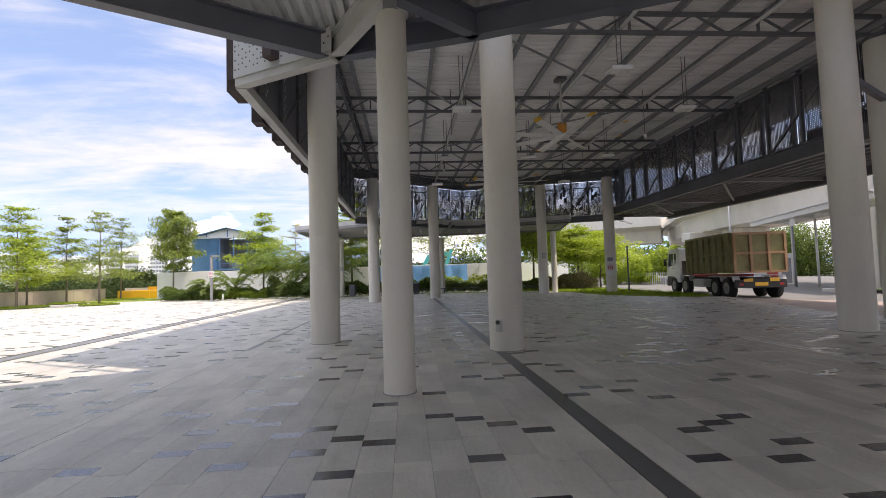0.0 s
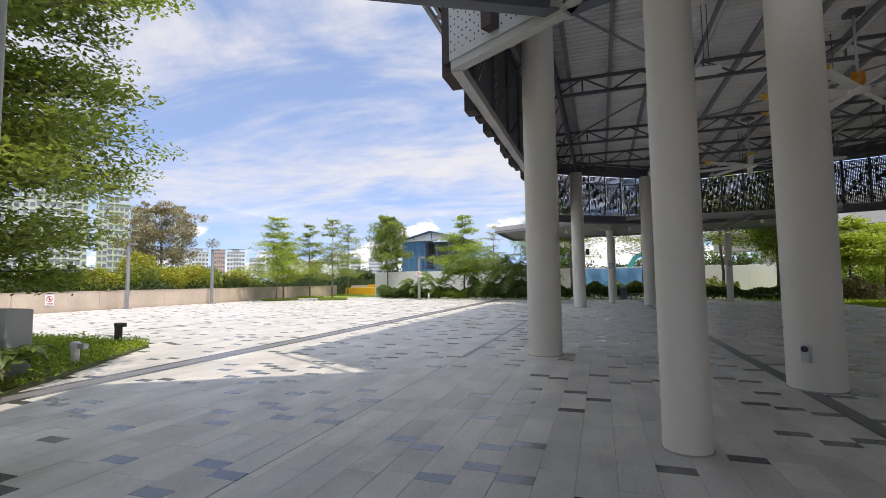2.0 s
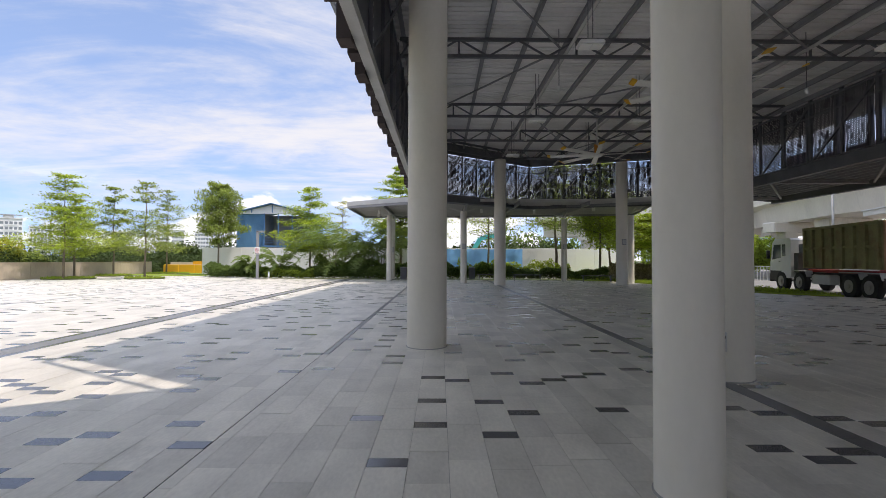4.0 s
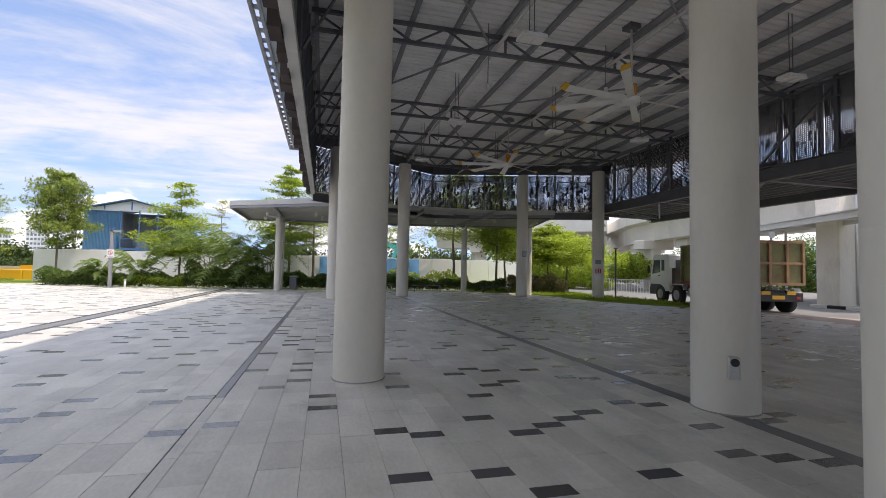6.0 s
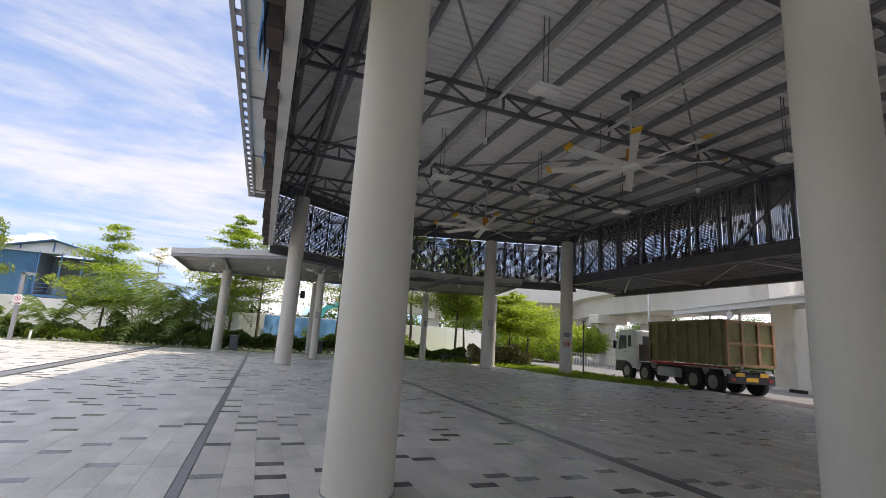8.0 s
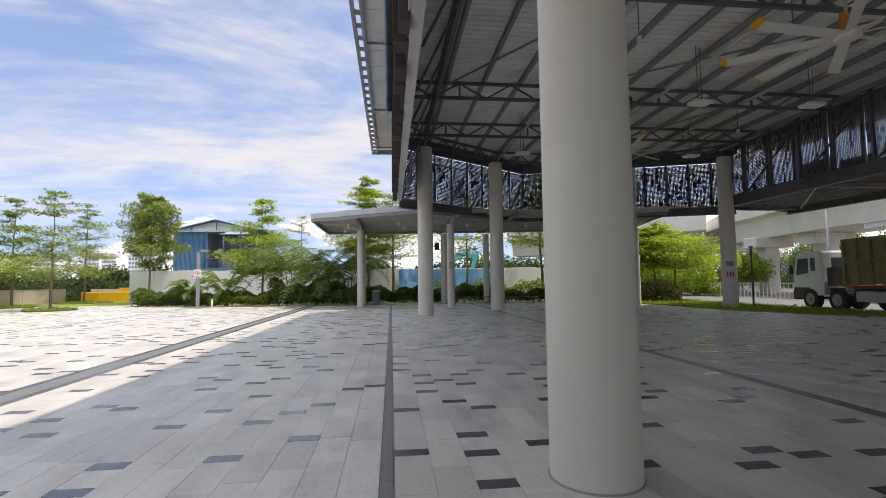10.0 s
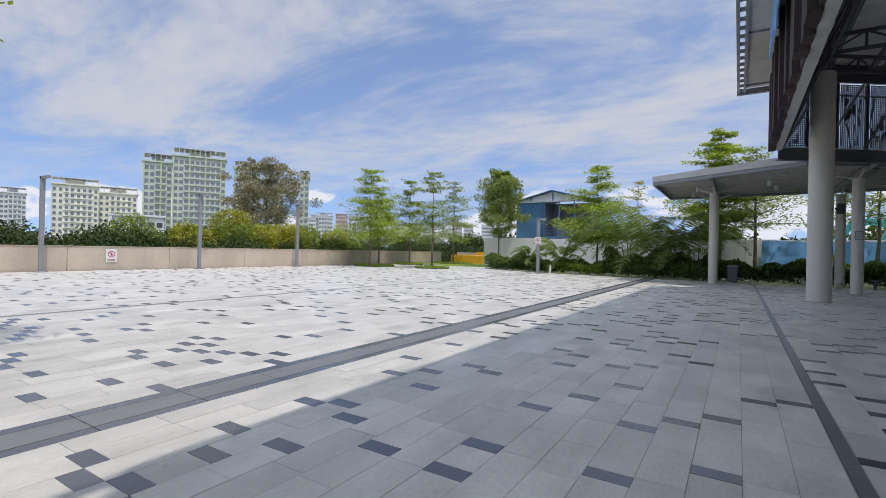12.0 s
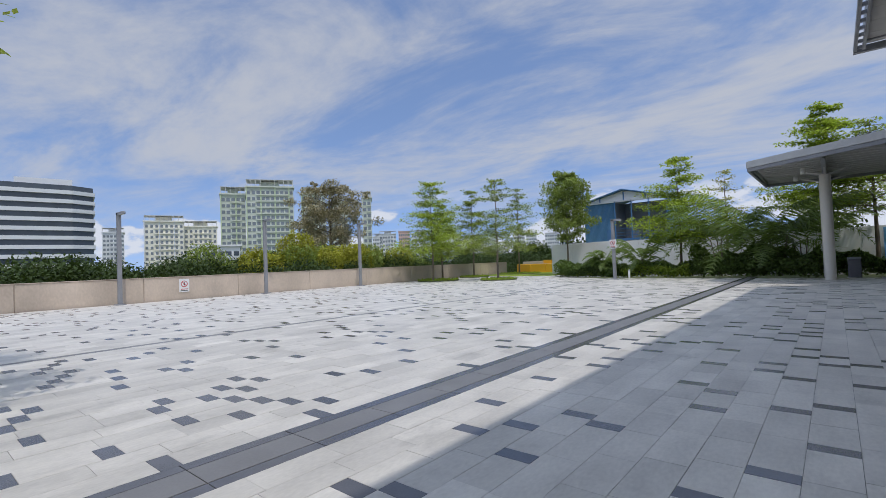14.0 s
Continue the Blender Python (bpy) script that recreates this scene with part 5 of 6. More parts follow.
for sx in (-1.205, 1.205):
    tp("side_window", Build().faces([(sx, 3.25, 1.85), (sx, 4.2, 1.75), (sx, 4.02, 2.62), (sx, 3.25, 2.62)], [(0, 1, 2, 3)]), M_WIN, parent=cabo)
    tp("rear_side_window", Build().faces([(sx, 2.75, 1.95), (sx, 3.1, 1.95), (sx, 3.1, 2.62), (sx, 2.75, 2.62)], [(0, 1, 2, 3)]), M_WIN, parent=cabo)
    tp("step_panel", Build().box(sx - 0.012, 3.2, 0.55, sx + 0.012, 4.42, 1.1), M_CHASSIS, parent=cabo)
    tp("mirror", Build().soft(sx * 1.12 - 0.08, 4.3, 1.8, sx * 1.12 + 0.08, 4.42, 2.3, 0.02), M_BLACK, parent=cabo)
    tp("door_handle", Build().box(sx - 0.02, 3.3, 1.62, sx + 0.02, 3.45, 1.67), M_BLACK, parent=cabo)
tp("rear_window", Build().box(-0.8, 2.185, 2.05, 0.8, 2.2, 2.6), M_WIN, parent=cabo)
tp("bumper", Build().soft(-1.22, 4.3, 0.45, 1.22, 4.55, 0.95, 0.05), M_CHASSIS)
tp("air_box", Build().box(-1.1, 1.7, 1.05, -0.3, 2.1, 2.1).box(-1.0, 1.9, 0.9, 1.0, 2.1, 1.5), M_CHASSIS)
tp("red_frame", Build().box(-0.6, -3.0, 1.08, 0.6, 1.7, 1.22), M_REDP)
for y0, y1 in ((0.75, 1.95), (-3.25, -1.95), (-4.55, -3.25)):
    for sx in (-1.1, 1.1):
        tp("mudguard", Build().box(sx - 0.17, y0, 1.12, sx + 0.17, y1, 1.16).beam((sx, y0, 1.14), (sx, y0 - 0.14, 0.85), 0.34, 0.03), M_STEEL_L)
skip = tp("skip", Build().faces([(-1.25, -4.7, 1.3), (1.25, -4.7, 1.3), (1.25, 0.75, 1.3), (-1.25, 0.75, 1.3), (-1.25, -4.7, 3.35), (1.25, -4.7, 3.35), (1.25, 0.75, 3.3), (-1.25, 0.75, 3.3)],
                                [(3, 2, 1, 0), (1, 2, 6, 5), (2, 3, 7, 6), (3, 0, 4, 7)]), M_BIN, "worn olive-green steel skip")
tp("skip_end", Build().box(-1.25, -4.78, 1.3, 1.25, -4.70, 3.35), M_BIN, "green skip end door with rust", skip)
tp("load", Build().box(-1.2, -4.6, 2.9, 1.2, 0.65, 3.12), M_BIN_R, "", skip)
for i in range(8):
    y = -4.6 + i * 0.755
    for sx in (-1.31, 1.31):
        tp("rib", Build().box(sx - 0.06, y - 0.05, 1.3, sx + 0.06, y + 0.05, 3.3 + 0.05 * (i % 2)), M_BIN, parent=skip)
for sx in (-1.30, 1.30):
    tp("rim_rail", Build().box(sx - 0.07, -4.7, 3.24, sx + 0.07, 0.75, 3.37), M_BIN, parent=skip)
    tp("mid_rail", Build().box(sx - 0.04, -4.7, 2.25, sx + 0.04, 0.75, 2.36), M_BIN, parent=skip)
for x in (-1.2, -0.42, 0.42, 1.2):
    tp("end_rib", Build().box(x - 0.06, -4.88, 1.3, x + 0.06, -4.78, 3.35), M_BIN_R, parent=skip)
for z in (1.35, 2.3, 3.28):
    tp("end_rail", Build().box(-1.25, -4.87, z - 0.06, 1.25, -4.78, z + 0.06), M_BIN_R, parent=skip)
tp("tail_bumper", Build().box(-1.2, -4.8, 0.55, 1.2, -4.6, 0.95), M_CHASSIS)
for x in (-0.95, 0.95):
    tp("tail_light", Build().box(x - 0.10, -4.83, 0.67, x + 0.10, -4.80, 0.78), M_REDP)
for x in (-0.62, 0.62):
    tp("hazard_board", Build().soft(x - 0.22, -4.84, 0.86, x + 0.22, -4.80, 1.02, 0.008), M_YEL, "yellow hazard board")
tp("number_plate", Build().box(-0.3, -4.83, 0.65, 0.3, -4.80, 0.82), M_YEL)

# ---- viaduct and road furniture ----
via = thing("viaduct", (35, 63, 0), "pale concrete road viaduct on square piers", "viaduct", kind="structure")
VA, VB = Vector((-6, 92, 0)), Vector((80, 38, 0))
vd = (VB - VA).normalized()
vs = Vector((-vd.y, vd.x, 0))
for j in range(2, 4):
    a, b = VA.lerp(VB, j / 8), VA.lerp(VB, (j + 1) / 8 - 0.001)
    sec = [(-5.0, 7.4), (-5.0, 11.0), (-4.7, 11.0), (-4.7, 7.6), (4.7, 7.6), (4.7, 11.0), (5.0, 11.0), (5.0, 7.4), (2.6, 6.9), (2.2, 5.2), (-2.2, 5.2), (-2.6, 6.9)]
    m = len(sec)
    pts = [(e.x + vs.x * u, e.y + vs.y * u, z) for e in (a, b) for u, z in sec]
    part("girder", Build().faces(pts, [(i, (i + 1) % m, m + (i + 1) % m, m + i) for i in range(m)]), M_CONC_L, via)
    c = a.lerp(b, 0.5)
    part("pier", Build().soft(c.x - 0.9, c.y - 0.9, -0.3, c.x + 0.9, c.y + 0.9, 4.6, 0.1), M_CONC_L, via)
    part("pier_head", Build().beam((c.x - vs.x * 2.4, c.y - vs.y * 2.4, 4.9), (c.x + vs.x * 2.4, c.y + vs.y * 2.4, 4.9), 1.8, 0.7), M_CONC_L, via)
ramp = thing("ramp_viaduct", (30, 40, 0), "nearer pale concrete ramp girder with parapet and square piers", "viaduct", kind="structure")
RL = [Vector(p) for p in ((27.6, -30, 0), (28.6, 5, 0), (29.2, 24, 0), (30.2, 42, 0), (33.4, 55, 0), (39.0, 68, 0), (47.0, 82, 0))]
RSEC = [(0.9, 5.5), (0.55, 7.35), (-0.35, 7.55), (-0.35, 8.95), (-0.1, 8.95), (-0.1, 7.8), (8.5, 7.8), (8.5, 8.95), (8.8, 8.95), (8.8, 7.5), (7.9, 7.35), (7.5, 5.5)]
RN = []
for i in range(len(RL)):
    e = (RL[min(i + 1, len(RL) - 1)] - RL[max(i - 1, 0)]).normalized()
    RN.append(Vector((e.y, -e.x, 0)))
for i in range(len(RL) - 1):
    m = len(RSEC)
    pts = [(p.x + n.x * u, p.y + n.y * u, z) for p, n in ((RL[i], RN[i]), (RL[i + 1], RN[i + 1])) for u, z in RSEC]
    part("girder", Build().faces(pts, [(k, (k + 1) % m, m + (k + 1) % m, m + k) for k in range(m)]), M_CONC_L, ramp)
for x, y, z in ((34.2, 27.5, 5.5), (35.0, 46.0, 5.5), (38.6, 58.5, 5.5), (32.2, 7.0, 5.5), (33.6, 51.0, 5.5)):
    part("pier", Build().soft(x - 0.7, y - 0.7, -0.3, x + 0.7, y + 0.7, z, 0.08), M_CONC_L, ramp)
    part("pier_head", Build().soft(x - 1.9, y - 0.9, z - 1.0, x + 2.2, y + 0.9, z + 0.02, 0.1), M_CONC_L, ramp)
part("pier", Build().soft(27.35, 26.5, -0.3, 29.0, 27.9, 7.36, 0.08), M_CONC_L, ramp)
part("drain_pipe", Build().tube((28.75, 26.42, 0.0), (28.75, 26.42, 7.3), 0.08, n=10), M_WHITE, ramp)
part("drain_pipe", Build().tube((29.1, 40.0, 0), (29.1, 40.0, 7.3), 0.09, n=10), M_STEEL_L, ramp)
shelter = thing("walkway_shelter", (25, 30, 0), "white steel covered walkway beside the road", "shelter")
SA, SB = Vector((23.4, 21.5, 0)), Vector((28.4, 36.5, 0))
sd = (SB - SA).normalized()
sn = Vector((sd.y, -sd.x, 0))
part("edge_beam", Build().beam((SA.x, SA.y, 4.95), (SB.x, SB.y, 4.95), 0.14, 0.34), M_WHITE, shelter)
part("back_beam", Build().beam((SA.x + sn.x * 2.6, SA.y + sn.y * 2.6, 4.95), (SB.x + sn.x * 2.6, SB.y + sn.y * 2.6, 4.95), 0.14, 0.26), M_WHITE, shelter)
part("roof", Build().beam((SA.x + sn.x * 1.3, SA.y + sn.y * 1.3, 5.17), (SB.x + sn.x * 1.3, SB.y + sn.y * 1.3, 5.17), 3.0, 0.08), M_WHITE, shelter)
for k in range(5):
    p = SA.lerp(SB, 0.04 + k * 0.23)
    part("cross_beam", Build().beam((p.x, p.y, 4.98), (p.x + sn.x * 2.6, p.y + sn.y * 2.6, 4.98), 0.1, 0.2), M_WHITE, shelter)
    part("post", Build().tube((p.x + sn.x * 2.6, p.y + sn.y * 2.6, -0.2), (p.x + sn.x * 2.6, p.y + sn.y * 2.6, 4.9), 0.08, n=12), M_WHITE, shelter)
p = SA.lerp(SB, 0.55)
hs = thing("hanging_sign", (p.x, p.y, 4.3), "round white height sign hung from the walkway beam", "sign")
part("disc", Build().tube((p.x - 0.12, p.y - 0.05, 4.4), (p.x - 0.10, p.y - 0.05, 4.4), 0.24, n=24), M_WHITE, hs)
part("bracket", Build().box(p.x - 0.11, p.y - 0.2, 4.7, p.x - 0.05, p.y + 0.1, 4.80), M_STEEL_L, hs)
fence = thing("fence", (25.2, 50, 0), "pale steel railing along the far pavement", "fence")
pk = Build().box(-0.02, -0.02, -0.3, 0.02, 0.02, 1.1).mesh("picket", M_STEEL_L)
for i in range(60):
    part("picket", pk, None, fence, local=True).location = (0, -12 + i * 0.4, 0)
part("top_rail", Build().box(25.17, 38, 1.08, 25.23, 62, 1.14), M_STEEL_L, fence)
kiosk = thing("kiosk", (33, 36, 0), "white service kiosk with a red panel", "kiosk")
part("body", Build().soft(29.4, 37.0, -0.3, 32.6, 39.5, 2.5, 0.05), M_WHITE, kiosk)
part("panel", Build().box(29.9, 36.97, 0.5, 30.9, 36.995, 1.6), M_SIGNRED, kiosk)
part("door", Build().box(31.2, 36.97, 0.0, 32.1, 36.995, 2.1), M_STEEL_M, kiosk)
sl = thing("road_lamp", (26.3, 30.0, 0), "grey road lamp post on the traffic island", "street lamp")
part("pole", Build().tube((0, 0, 0), (0, 0, 4.4), 0.07, n=12), M_STEEL_M, sl, local=True)
part("head", Build().soft(-0.5, -0.1, 4.35, 0.4, 0.1, 4.45, 0.02), M_STEEL_L, sl, local=True)

# ---- town beyond the parapet ----
def place(az, dist):
    a = math.radians(az)
    return -5.0 + dist * math.sin(a), 10.0 + dist * math.cos(a)


def block(az, dist, w, d, h, floors, cols, wallmat, winmat, label, z0=-6.0, turn=None, band=None, roofline=True, ww=0.35):
    """A far slab of flats: walls, floors bands, one window object for each opening."""
    x, y = place(az, dist)
    t = thing("apartment_building", (x, y, z0), label, "building", "far buildings", turn=(-az if turn is None else turn))
    hh = h - z0
    part("wall", Build().box(-w / 2, 0, 0, w / 2, d, hh), wallmat, t, local=True)
    fl = hh / (floors + 0.6)
    cw = w / cols
    win = Build().box(-cw * ww, -0.12, 0, cw * ww, 0.0, fl * 0.50).mesh("window", winmat)
    for k in range(floors):
        for c in range(cols):
            o = part("window", win, None, t, local=True)
            o.location = (-w / 2 + cw * (c + 0.5), -0.02, fl * (k + 0.55))
    for c in range(0, cols, 3):
        part("pilaster", Build().box(-w / 2 + cw * c - 0.15, -0.5, 0, -w / 2 + cw * c + 0.3, 0, hh), band or wallmat, t, local=True)
    for k in range(floors):
        part("ledge", Build().box(-w / 2 + cw * 2, -0.45, fl * (k + 0.30), w / 2 - cw, 0, fl * (k + 0.30) + 0.5), wallmat, t, local=True)
    part("parapet", Build().box(-w / 2 - 0.4, -0.6, hh, w / 2 + 0.4, d + 0.4, hh + 0.5), wallmat, t, local=True)
    if roofline:
        part("roof_house", Build().box(-w * 0.22, d * 0.2, hh, w * 0.20, d * 0.8, hh + 2.5), wallmat, t, local=True)
        part("roof_frame", Build().box(-w / 2, 0, hh + 2.7, w / 2, d * 0.6, hh + 2.85), M_STEEL_L, t, local=True)
        for c in range(cols + 1):
            part("roof_post", Build().box(-w / 2 + c * (w - 0.2) / cols, 0, hh + 0.5, -w / 2 + c * (w - 0.2) / cols + 0.2, 0.2, hh + 2.7), M_STEEL_L, t, local=True)
    return t


LB_G = "tall pale-green block of flats with rows of windows"
block(-60.0, 175, 15.5, 14, 30.0, 16, 10, M_TOWER_G, M_WIN_L, LB_G, band=M_GREEN_P)
block(-63.9, 180, 8.0, 14, 28.0, 15, 5, M_TOWER_G, M_WIN_L, LB_G, band=M_GREEN_P)
block(-55.2, 190, 9.0, 14, 30.0, 16, 6, M_TOWER_G, M_WIN_L, LB_G, band=M_GREEN_P)
block(-52.4, 200, 8.0, 14, 28.0, 13, 4, M_TOWER_G, M_WIN_L, LB_G)
block(-49.0, 195, 3.5, 12, 29.0, 13, 2, M_TOWER_G, M_WIN_L, LB_G)
block(-70.6, 240, 15.0, 14, 24.0, 12, 8, M_TOWER_Y, M_WIN_L, "cream block of flats with dark stair slots", band=M_TOWER_W, ww=0.26)
block(-67.2, 250, 14.0, 14, 22.6, 11, 7, M_TOWER_Y, M_WIN_L, "cream block of flats with dark stair slots", ww=0.26)
block(-65.6, 150, 12.0, 10, 8.5, 5, 6, M_TOWER_W, M_WIN, "low grey car park block with open decks", roofline=False)
block(-75.0, 320, 10.0, 14, 25.0, 12, 6, M_TOWER_W, M_WIN_L, "distant white tower block")
for i, (az, w, h, mt) in enumerate(((-46.6, 15, 29, M_TOWER_W), (-44.6, 10, 31, M_TOWER_P), (-42.8, 14, 29, M_TOWER_W), (-40.6, 12, 24, M_TOWER_W), (-38.4, 12, 21, M_TOWER_W), (-34.0, 12, 22, M_TOWER_W), (-30.6, 9, 27, M_TOWER_W), (-29.2, 9, 25, M_TOWER_W), (-47.8, 9, 27, M_TOWER_W), (-26.8, 12, 24, M_TOWER_W), (-25.2, 8, 28, M_TOWER_W))):
    block(az, 430, w * 1.0, 12, h, 9, 6, mt, M_WIN_L, "distant white tower block over the trees", roofline=(i % 2 == 0))

ox, oy = place(-80.6, 135)
office = thing("office_building", (ox, oy, -6), "white office building with dark ribbon windows in rounded bands", "building", turn=80.6)
for k in range(12):
    z = 3.5 + k * 2.06
    s = (1.0 if k < 9 else 1.0 - 0.11 * (k - 8)) * (1.0, 0.96, 1.02)[k % 3]
    fr = [(-19 * s, 3.5), (-17 * s, 0.8), (-8, -0.5), (6, 0.6), (10.2, 3.2), (10.6, 12), (-19 * s, 12)]
    part("spandrel", Build().prism(fr, z, z + 0.85), M_TOWER_W, office, local=True)
    part("ribbon_window", Build().prism([(p[0] * 0.97, p[1] + 0.6) for p in fr], z + 0.85, z + 2.06), M_WIN, office, local=True)
part("roof_tower", Build().box(-4, 3, 28.2, 6, 10, 29.8), M_TOWER_W, office, local=True)
part("podium", Build().prism([(-20, 4), (-18, 0.2), (-8, -1.0), (6, 0.0), (11, 3.0), (11, 12), (-20, 12)], 0, 3.5), M_WIN, office, local=True)

# ---- tree belt beyond the parapet ----
def belt(name, clumps, n, size, material, label, seed, lo=0.55, hi=1.0):
    rng = np.random.default_rng(seed)
    c = np.array(clumps)
    vol = c[:, 3] * c[:, 3] * c[:, 4]
    pick = rng.choice(len(c), n, p=vol / vol.sum())
    g = rng.normal(0, 1, (n, 3))
    g /= np.linalg.norm(g, axis=1)[:, None]
    g *= rng.uniform(lo, hi, n)[:, None] ** 0.6
    wob = 1 + 0.22 * np.sin(g[:, 0] * 7 + pick) * np.cos(g[:, 1] * 6 + pick * 2)
    pos = c[pick, :3] + g * np.column_stack([c[pick, 3], c[pick, 3], c[pick, 4]]) * wob[:, None]
    return tagged(new(name, quads(name, pos, size, rng, material, 0.7, 0.6)), label, "trees", kind="stuff")


rb = random.Random(77)
BUSHES = [(-41 + rb.uniform(-3, 3), -10 + i * 2.2, (0.15 if i < 17 else 0.1) + rb.uniform(0, 0.5), rb.uniform(2.4, 3.4), rb.uniform(1.6, 2.2)) for i in range(46)]
belt("bush_belt", BUSHES, 140000, 0.21, M_BUSH, "dense dark green bushes beyond the parapet", 41)
belt("bush_belt_core", BUSHES, 50000, 0.38, M_BUSH, "dense inner foliage of the bushes beyond the parapet", 46, 0.1, 0.7)
belt("yellow_bushes", [(-43 + rb.uniform(-3, 2), 30 + i * 1.25, 1.7 + rb.uniform(-0.4, 1.5), rb.uniform(1.1, 2.0), rb.uniform(0.9, 1.7)) for i in range(14)], 30000, 0.23, M_LEAF_Y, "yellow-green flowering bushes beyond the parapet", 42)
belt("green_bushes", [(-42.5 + rb.uniform(-3, 2), 27 + i * 2.1, 1.2 + rb.uniform(-0.3, 1.2), rb.uniform(1.2, 2.0), rb.uniform(1.0, 1.6)) for i in range(12)], 22000, 0.23, M_LEAF_M, "mid-green bushes among the yellow ones", 48)
belt("far_woods", [(-75 + rb.uniform(-10, 10), -30 + i * 5.0, rb.uniform(0.2, 0.8), rb.uniform(4, 6), rb.uniform(2.9, 3.4)) for i in range(40)], 150000, 0.5, M_BUSH, "far belt of green trees", 43, 0.2)
belt("far_woods_end", [(-48 + i * 4.5, 95 + rb.uniform(-8, 8), rb.uniform(1.2, 2.6), rb.uniform(4, 6), rb.uniform(2.5, 4.0)) for i in range(16)], 70000, 0.6, M_BUSH, "far belt of green trees", 44, 0.2)
belt("far_woods_rear", [(12 + i * 6.0, 105 + rb.uniform(-5, 5), 3.0, rb.uniform(5, 7), rb.uniform(4, 6)) for i in range(10)], 9000, 0.9, M_LEAF_D, "far green trees behind the viaduct", 45)
belt("verge_trees", [(20.5 + i * 1.5, 50.0 + rb.uniform(-2, 3), rb.uniform(1.2, 2.6), rb.uniform(1.4, 2.2), rb.uniform(1.2, 1.9)) for i in range(8)], 22000, 0.26, M_LEAF, "light green shrubs and saplings behind the railing", 49)
belt("far_woods_road", [(60 + rb.uniform(-4, 6), 0 + i * 5.0, 2.5, rb.uniform(4, 6), rb.uniform(4, 6)) for i in range(17)], 170000, 0.32, M_LEAF_D, "green roadside trees beyond the ramp", 47, 0.2)
bx, by = place(-53.4, 62)
tree(bx, by, 13.2, 5.4, 10, 91, M_LEAF_B, "large half-bare tree with brownish leaves beyond the parapet", 24000, 0.28, 0.22, 0.24, kind="round", base_z=-1.5, clump=0.17)

# ---- paving pieces ----
TW = 0.318
STRIPS = ((-16.85, -16.65, M_BAND), (-9.53, -8.90, None), (-3.96, -3.84, M_STRIP_L), (1.49, 1.72, M_STRIP), (6.98, 7.16, M_PALE))
tr = random.Random(2024)
near_light, near_dark, light, dark = [], [], Build(), Build()
mesh_cache = {}


def tile_faces(b, x0, y0, x1, y1, z):
    b.faces([(x0, y0, -0.012), (x1, y0, -0.012), (x1, y1, -0.012), (x0, y1, -0.012), (x0, y0, z), (x1, y0, z), (x1, y1, z), (x0, y1, z)],
            [(4, 5, 6, 7), (0, 1, 5, 4), (1, 2, 6, 5), (2, 3, 7, 6), (3, 0, 4, 7)])


def near_piece(x0, y0, w, ln, z, mt):
    key = (round(w, 3), round(ln, 3), mt.name)
    if key not in mesh_cache:
        b = Build()
        tile_faces(b, 0, 0, key[0], key[1], 0.0)
        mesh_cache[key] = b.mesh("tile", mt)
    o = part("tile", mesh_cache[key], None, floor, local=True)
    o.location = (x0, y0, z)


count = 0
xs = []
edges = sorted(STRIPS)
bounds = [-33.0] + [v for s in edges for v in s[:2]] + [17.2]
for a, b in zip(bounds[::2], bounds[1::2]):
    n = max(1, round((b - a) / TW))
    for i in range(n):
        xs.append((a + (b - a) * i / n, a + (b - a) * (i + 1) / n))
G, DL = 0.0018, 0.158
spots = [[] for _ in xs]


def lay_dark(c, y):
    """Takes a place for a short dark tile when it keeps clear of its neighbours."""
    if all(abs(y - q) > 0.42 for q in spots[c]) and all(abs(abs(y - q) - DL) < 0.004 or abs(y - q) > 0.2 for n in (c - 1, c + 1) if 0 <= n < len(xs) for q in spots[n]):
        spots[c].append(y)
        return True
    return False


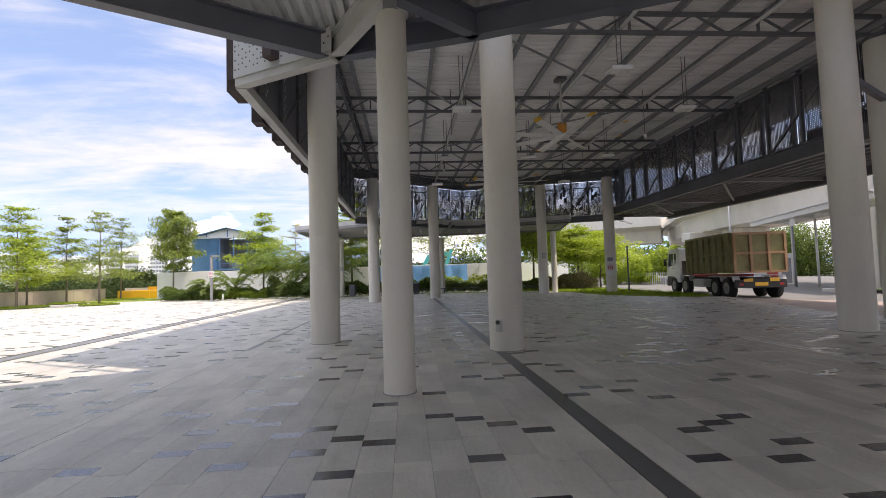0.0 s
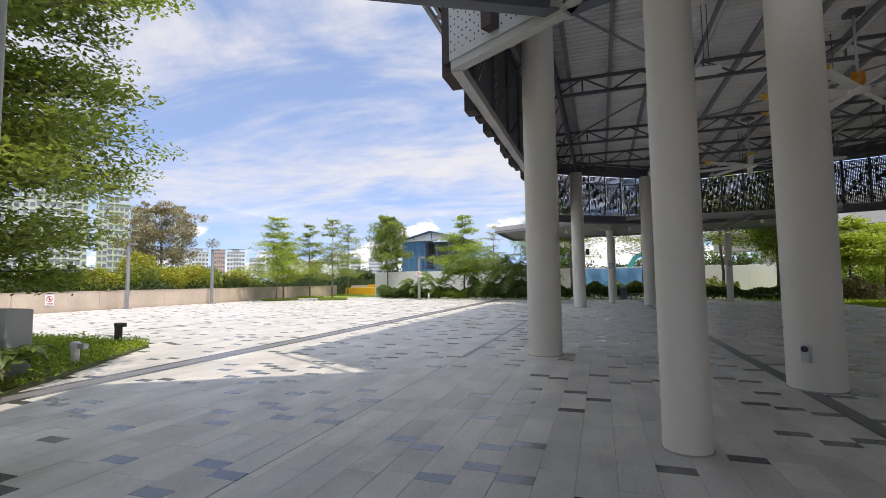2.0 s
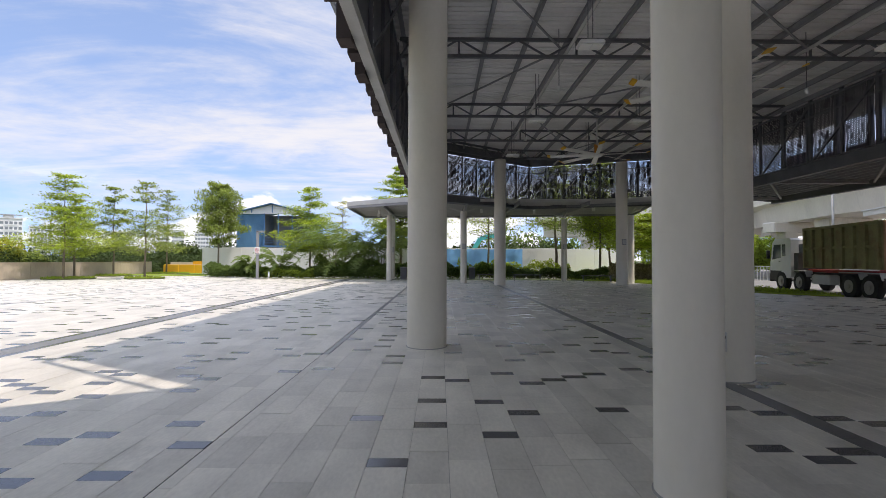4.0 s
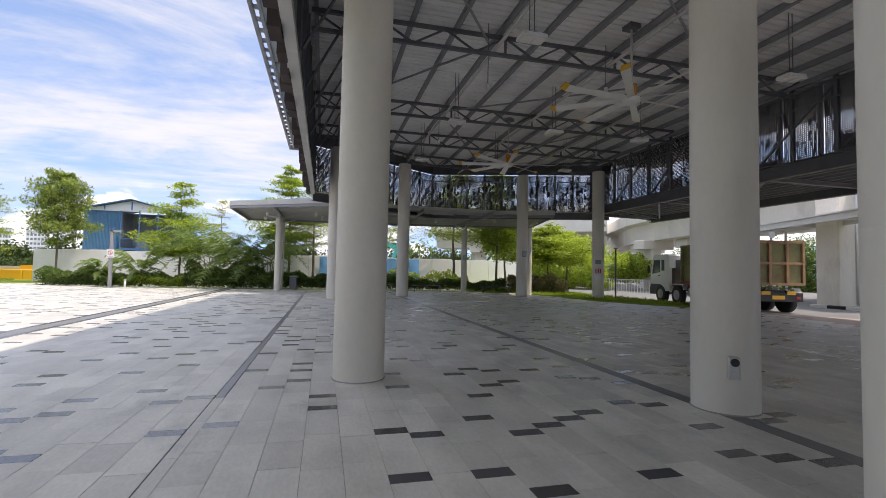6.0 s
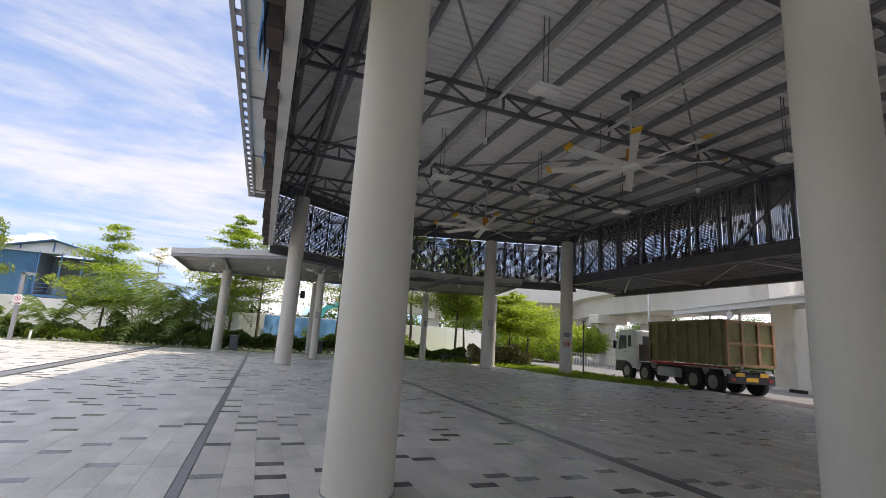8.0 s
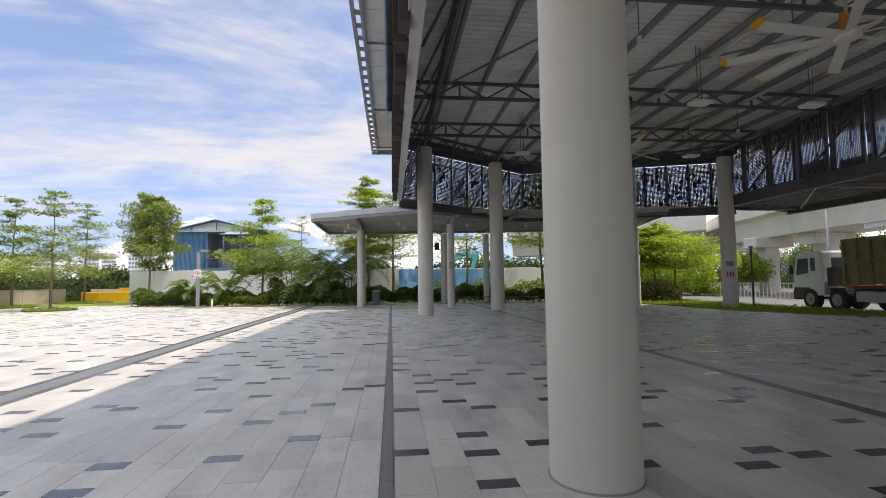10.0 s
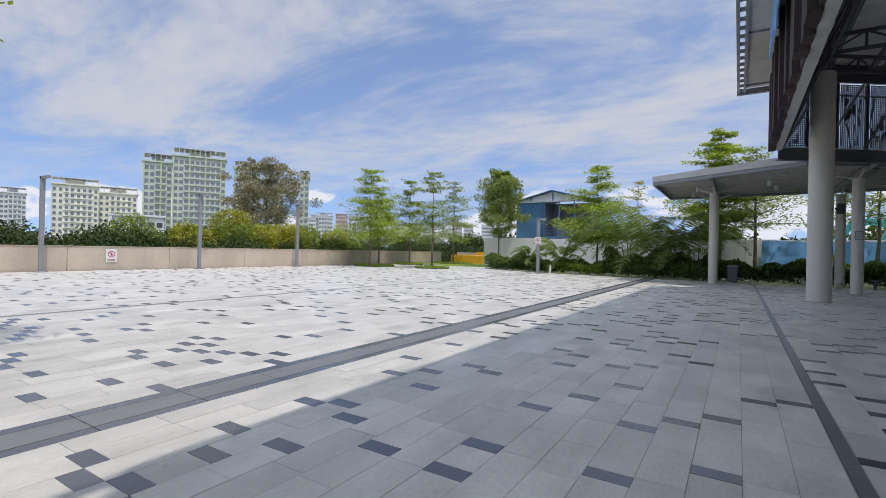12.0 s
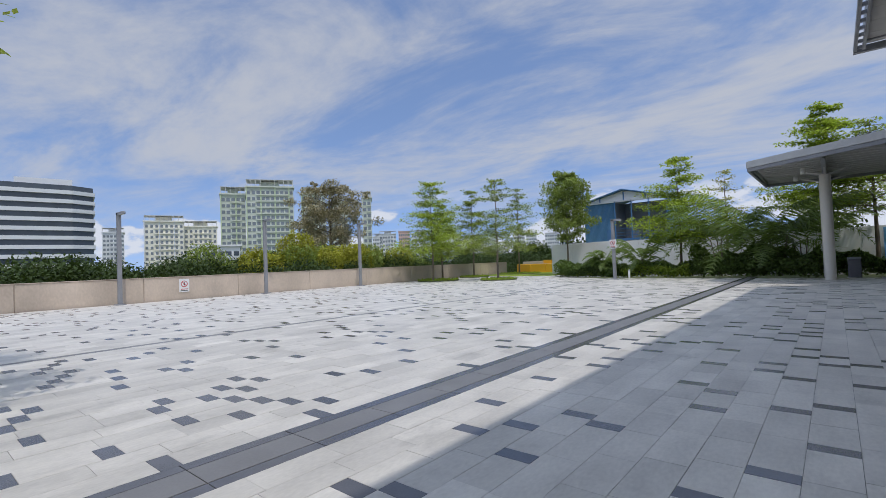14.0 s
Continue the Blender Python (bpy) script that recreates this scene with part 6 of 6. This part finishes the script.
for c in range(len(xs)):
    for _ in range(36):
        y, k = tr.uniform(-8.0, 57.5), c
        if lay_dark(k, y):
            side = tr.choice((-1, 1))
            while tr.random() < 0.30 and k + 1 < len(xs):
                k, y = k + 1, y + side * DL
                if not lay_dark(k, y):
                    break
for (x0, x1), marks in zip(xs, spots):
    runs, y = [], -8.6 + tr.uniform(0, 0.6)
    for m in sorted(marks) + [58.6]:
        n = max(1, round((m - y) / tr.choice((0.55, 0.62, 0.7))))
        runs += [(y + (m - y) * i / n, (m - y) / n, False) for i in range(n)]
        runs.append((m, DL, True))
        y = m + DL
    for y, ln, isdark in runs:
        cx, cy = (x0 + x1) / 2, y + ln / 2
        if inside(FLOOR, cx, cy) and inside(FLOOR, x1, y + ln) and inside(FLOOR, x0, y) and not inside(PLANT, cx, cy) and not inside(LAWN, cx, cy):
            z = tr.uniform(-0.0012, 0.0012)
            if -5.6 < cx < 1.2 and 7.6 < cy < 14.0 and count < 290:
                near_piece(x0 + G, y + G, x1 - x0 - 2 * G, ln - 2 * G, z, M_DARK if isdark else M_TILE)
                count += 1
            else:
                tile_faces(dark if isdark else light, x0 + G, y + G, x1 - G, y + ln - G, z)
tagged(part("pale_tiles", light, M_TILE_R, floor), kind="stuff")
tagged(part("dark_tiles", dark, M_DARK_R, floor), kind="stuff")
light_strip = Build()
for a, b, mt in STRIPS:
    sb2 = Build()
    y = -8.0
    top = 41.0 if a > -10 else 46.0
    if mt is None:
        left, mid, right = Build(), Build(), Build()
        while y < top:
            tile_faces(left, a + G, y + 0.005, a + 0.13, y + 0.895, 0.0)
            tile_faces(mid, a + 0.14, y + 0.005, b - 0.14, y + 0.895, 0.001)
            tile_faces(right, b - 0.13, y + 0.005, b - G, y + 0.895, 0.0)
            y += 0.9
        for bb, m2 in ((left, M_DARK_R), (mid, M_BAND), (right, M_DARK_R)):
            tagged(part("band_slabs", bb, m2, floor, "grey granite band slabs"), kind="stuff")
    else:
        while y < (38.0 if a > 0 else top):
            if mt is M_STRIP_L and a < 0 and y < 10.6:
                tile_faces(light_strip, a + 0.012, y + G, b - G, y + 0.9 - G, 0.0)
                y += 0.9
                continue
            tile_faces(sb2, a + 0.012, y + G, b - 0.012, y + 0.9 - G, 0.0)
            y += 0.9
        tagged(part("strip_slabs", sb2, mt, floor, "narrow paving strip"), kind="stuff")
tagged(part("strip_slabs", light_strip, M_TILE_R, floor, "pale paving strip beside a dark joint"), kind="stuff")
solid("joint_line", Build().box(-3.966, -8.0, -0.012, -3.952, 10.6, -0.003), M_BLACK, "thin dark drain joint in the paving", "joint")
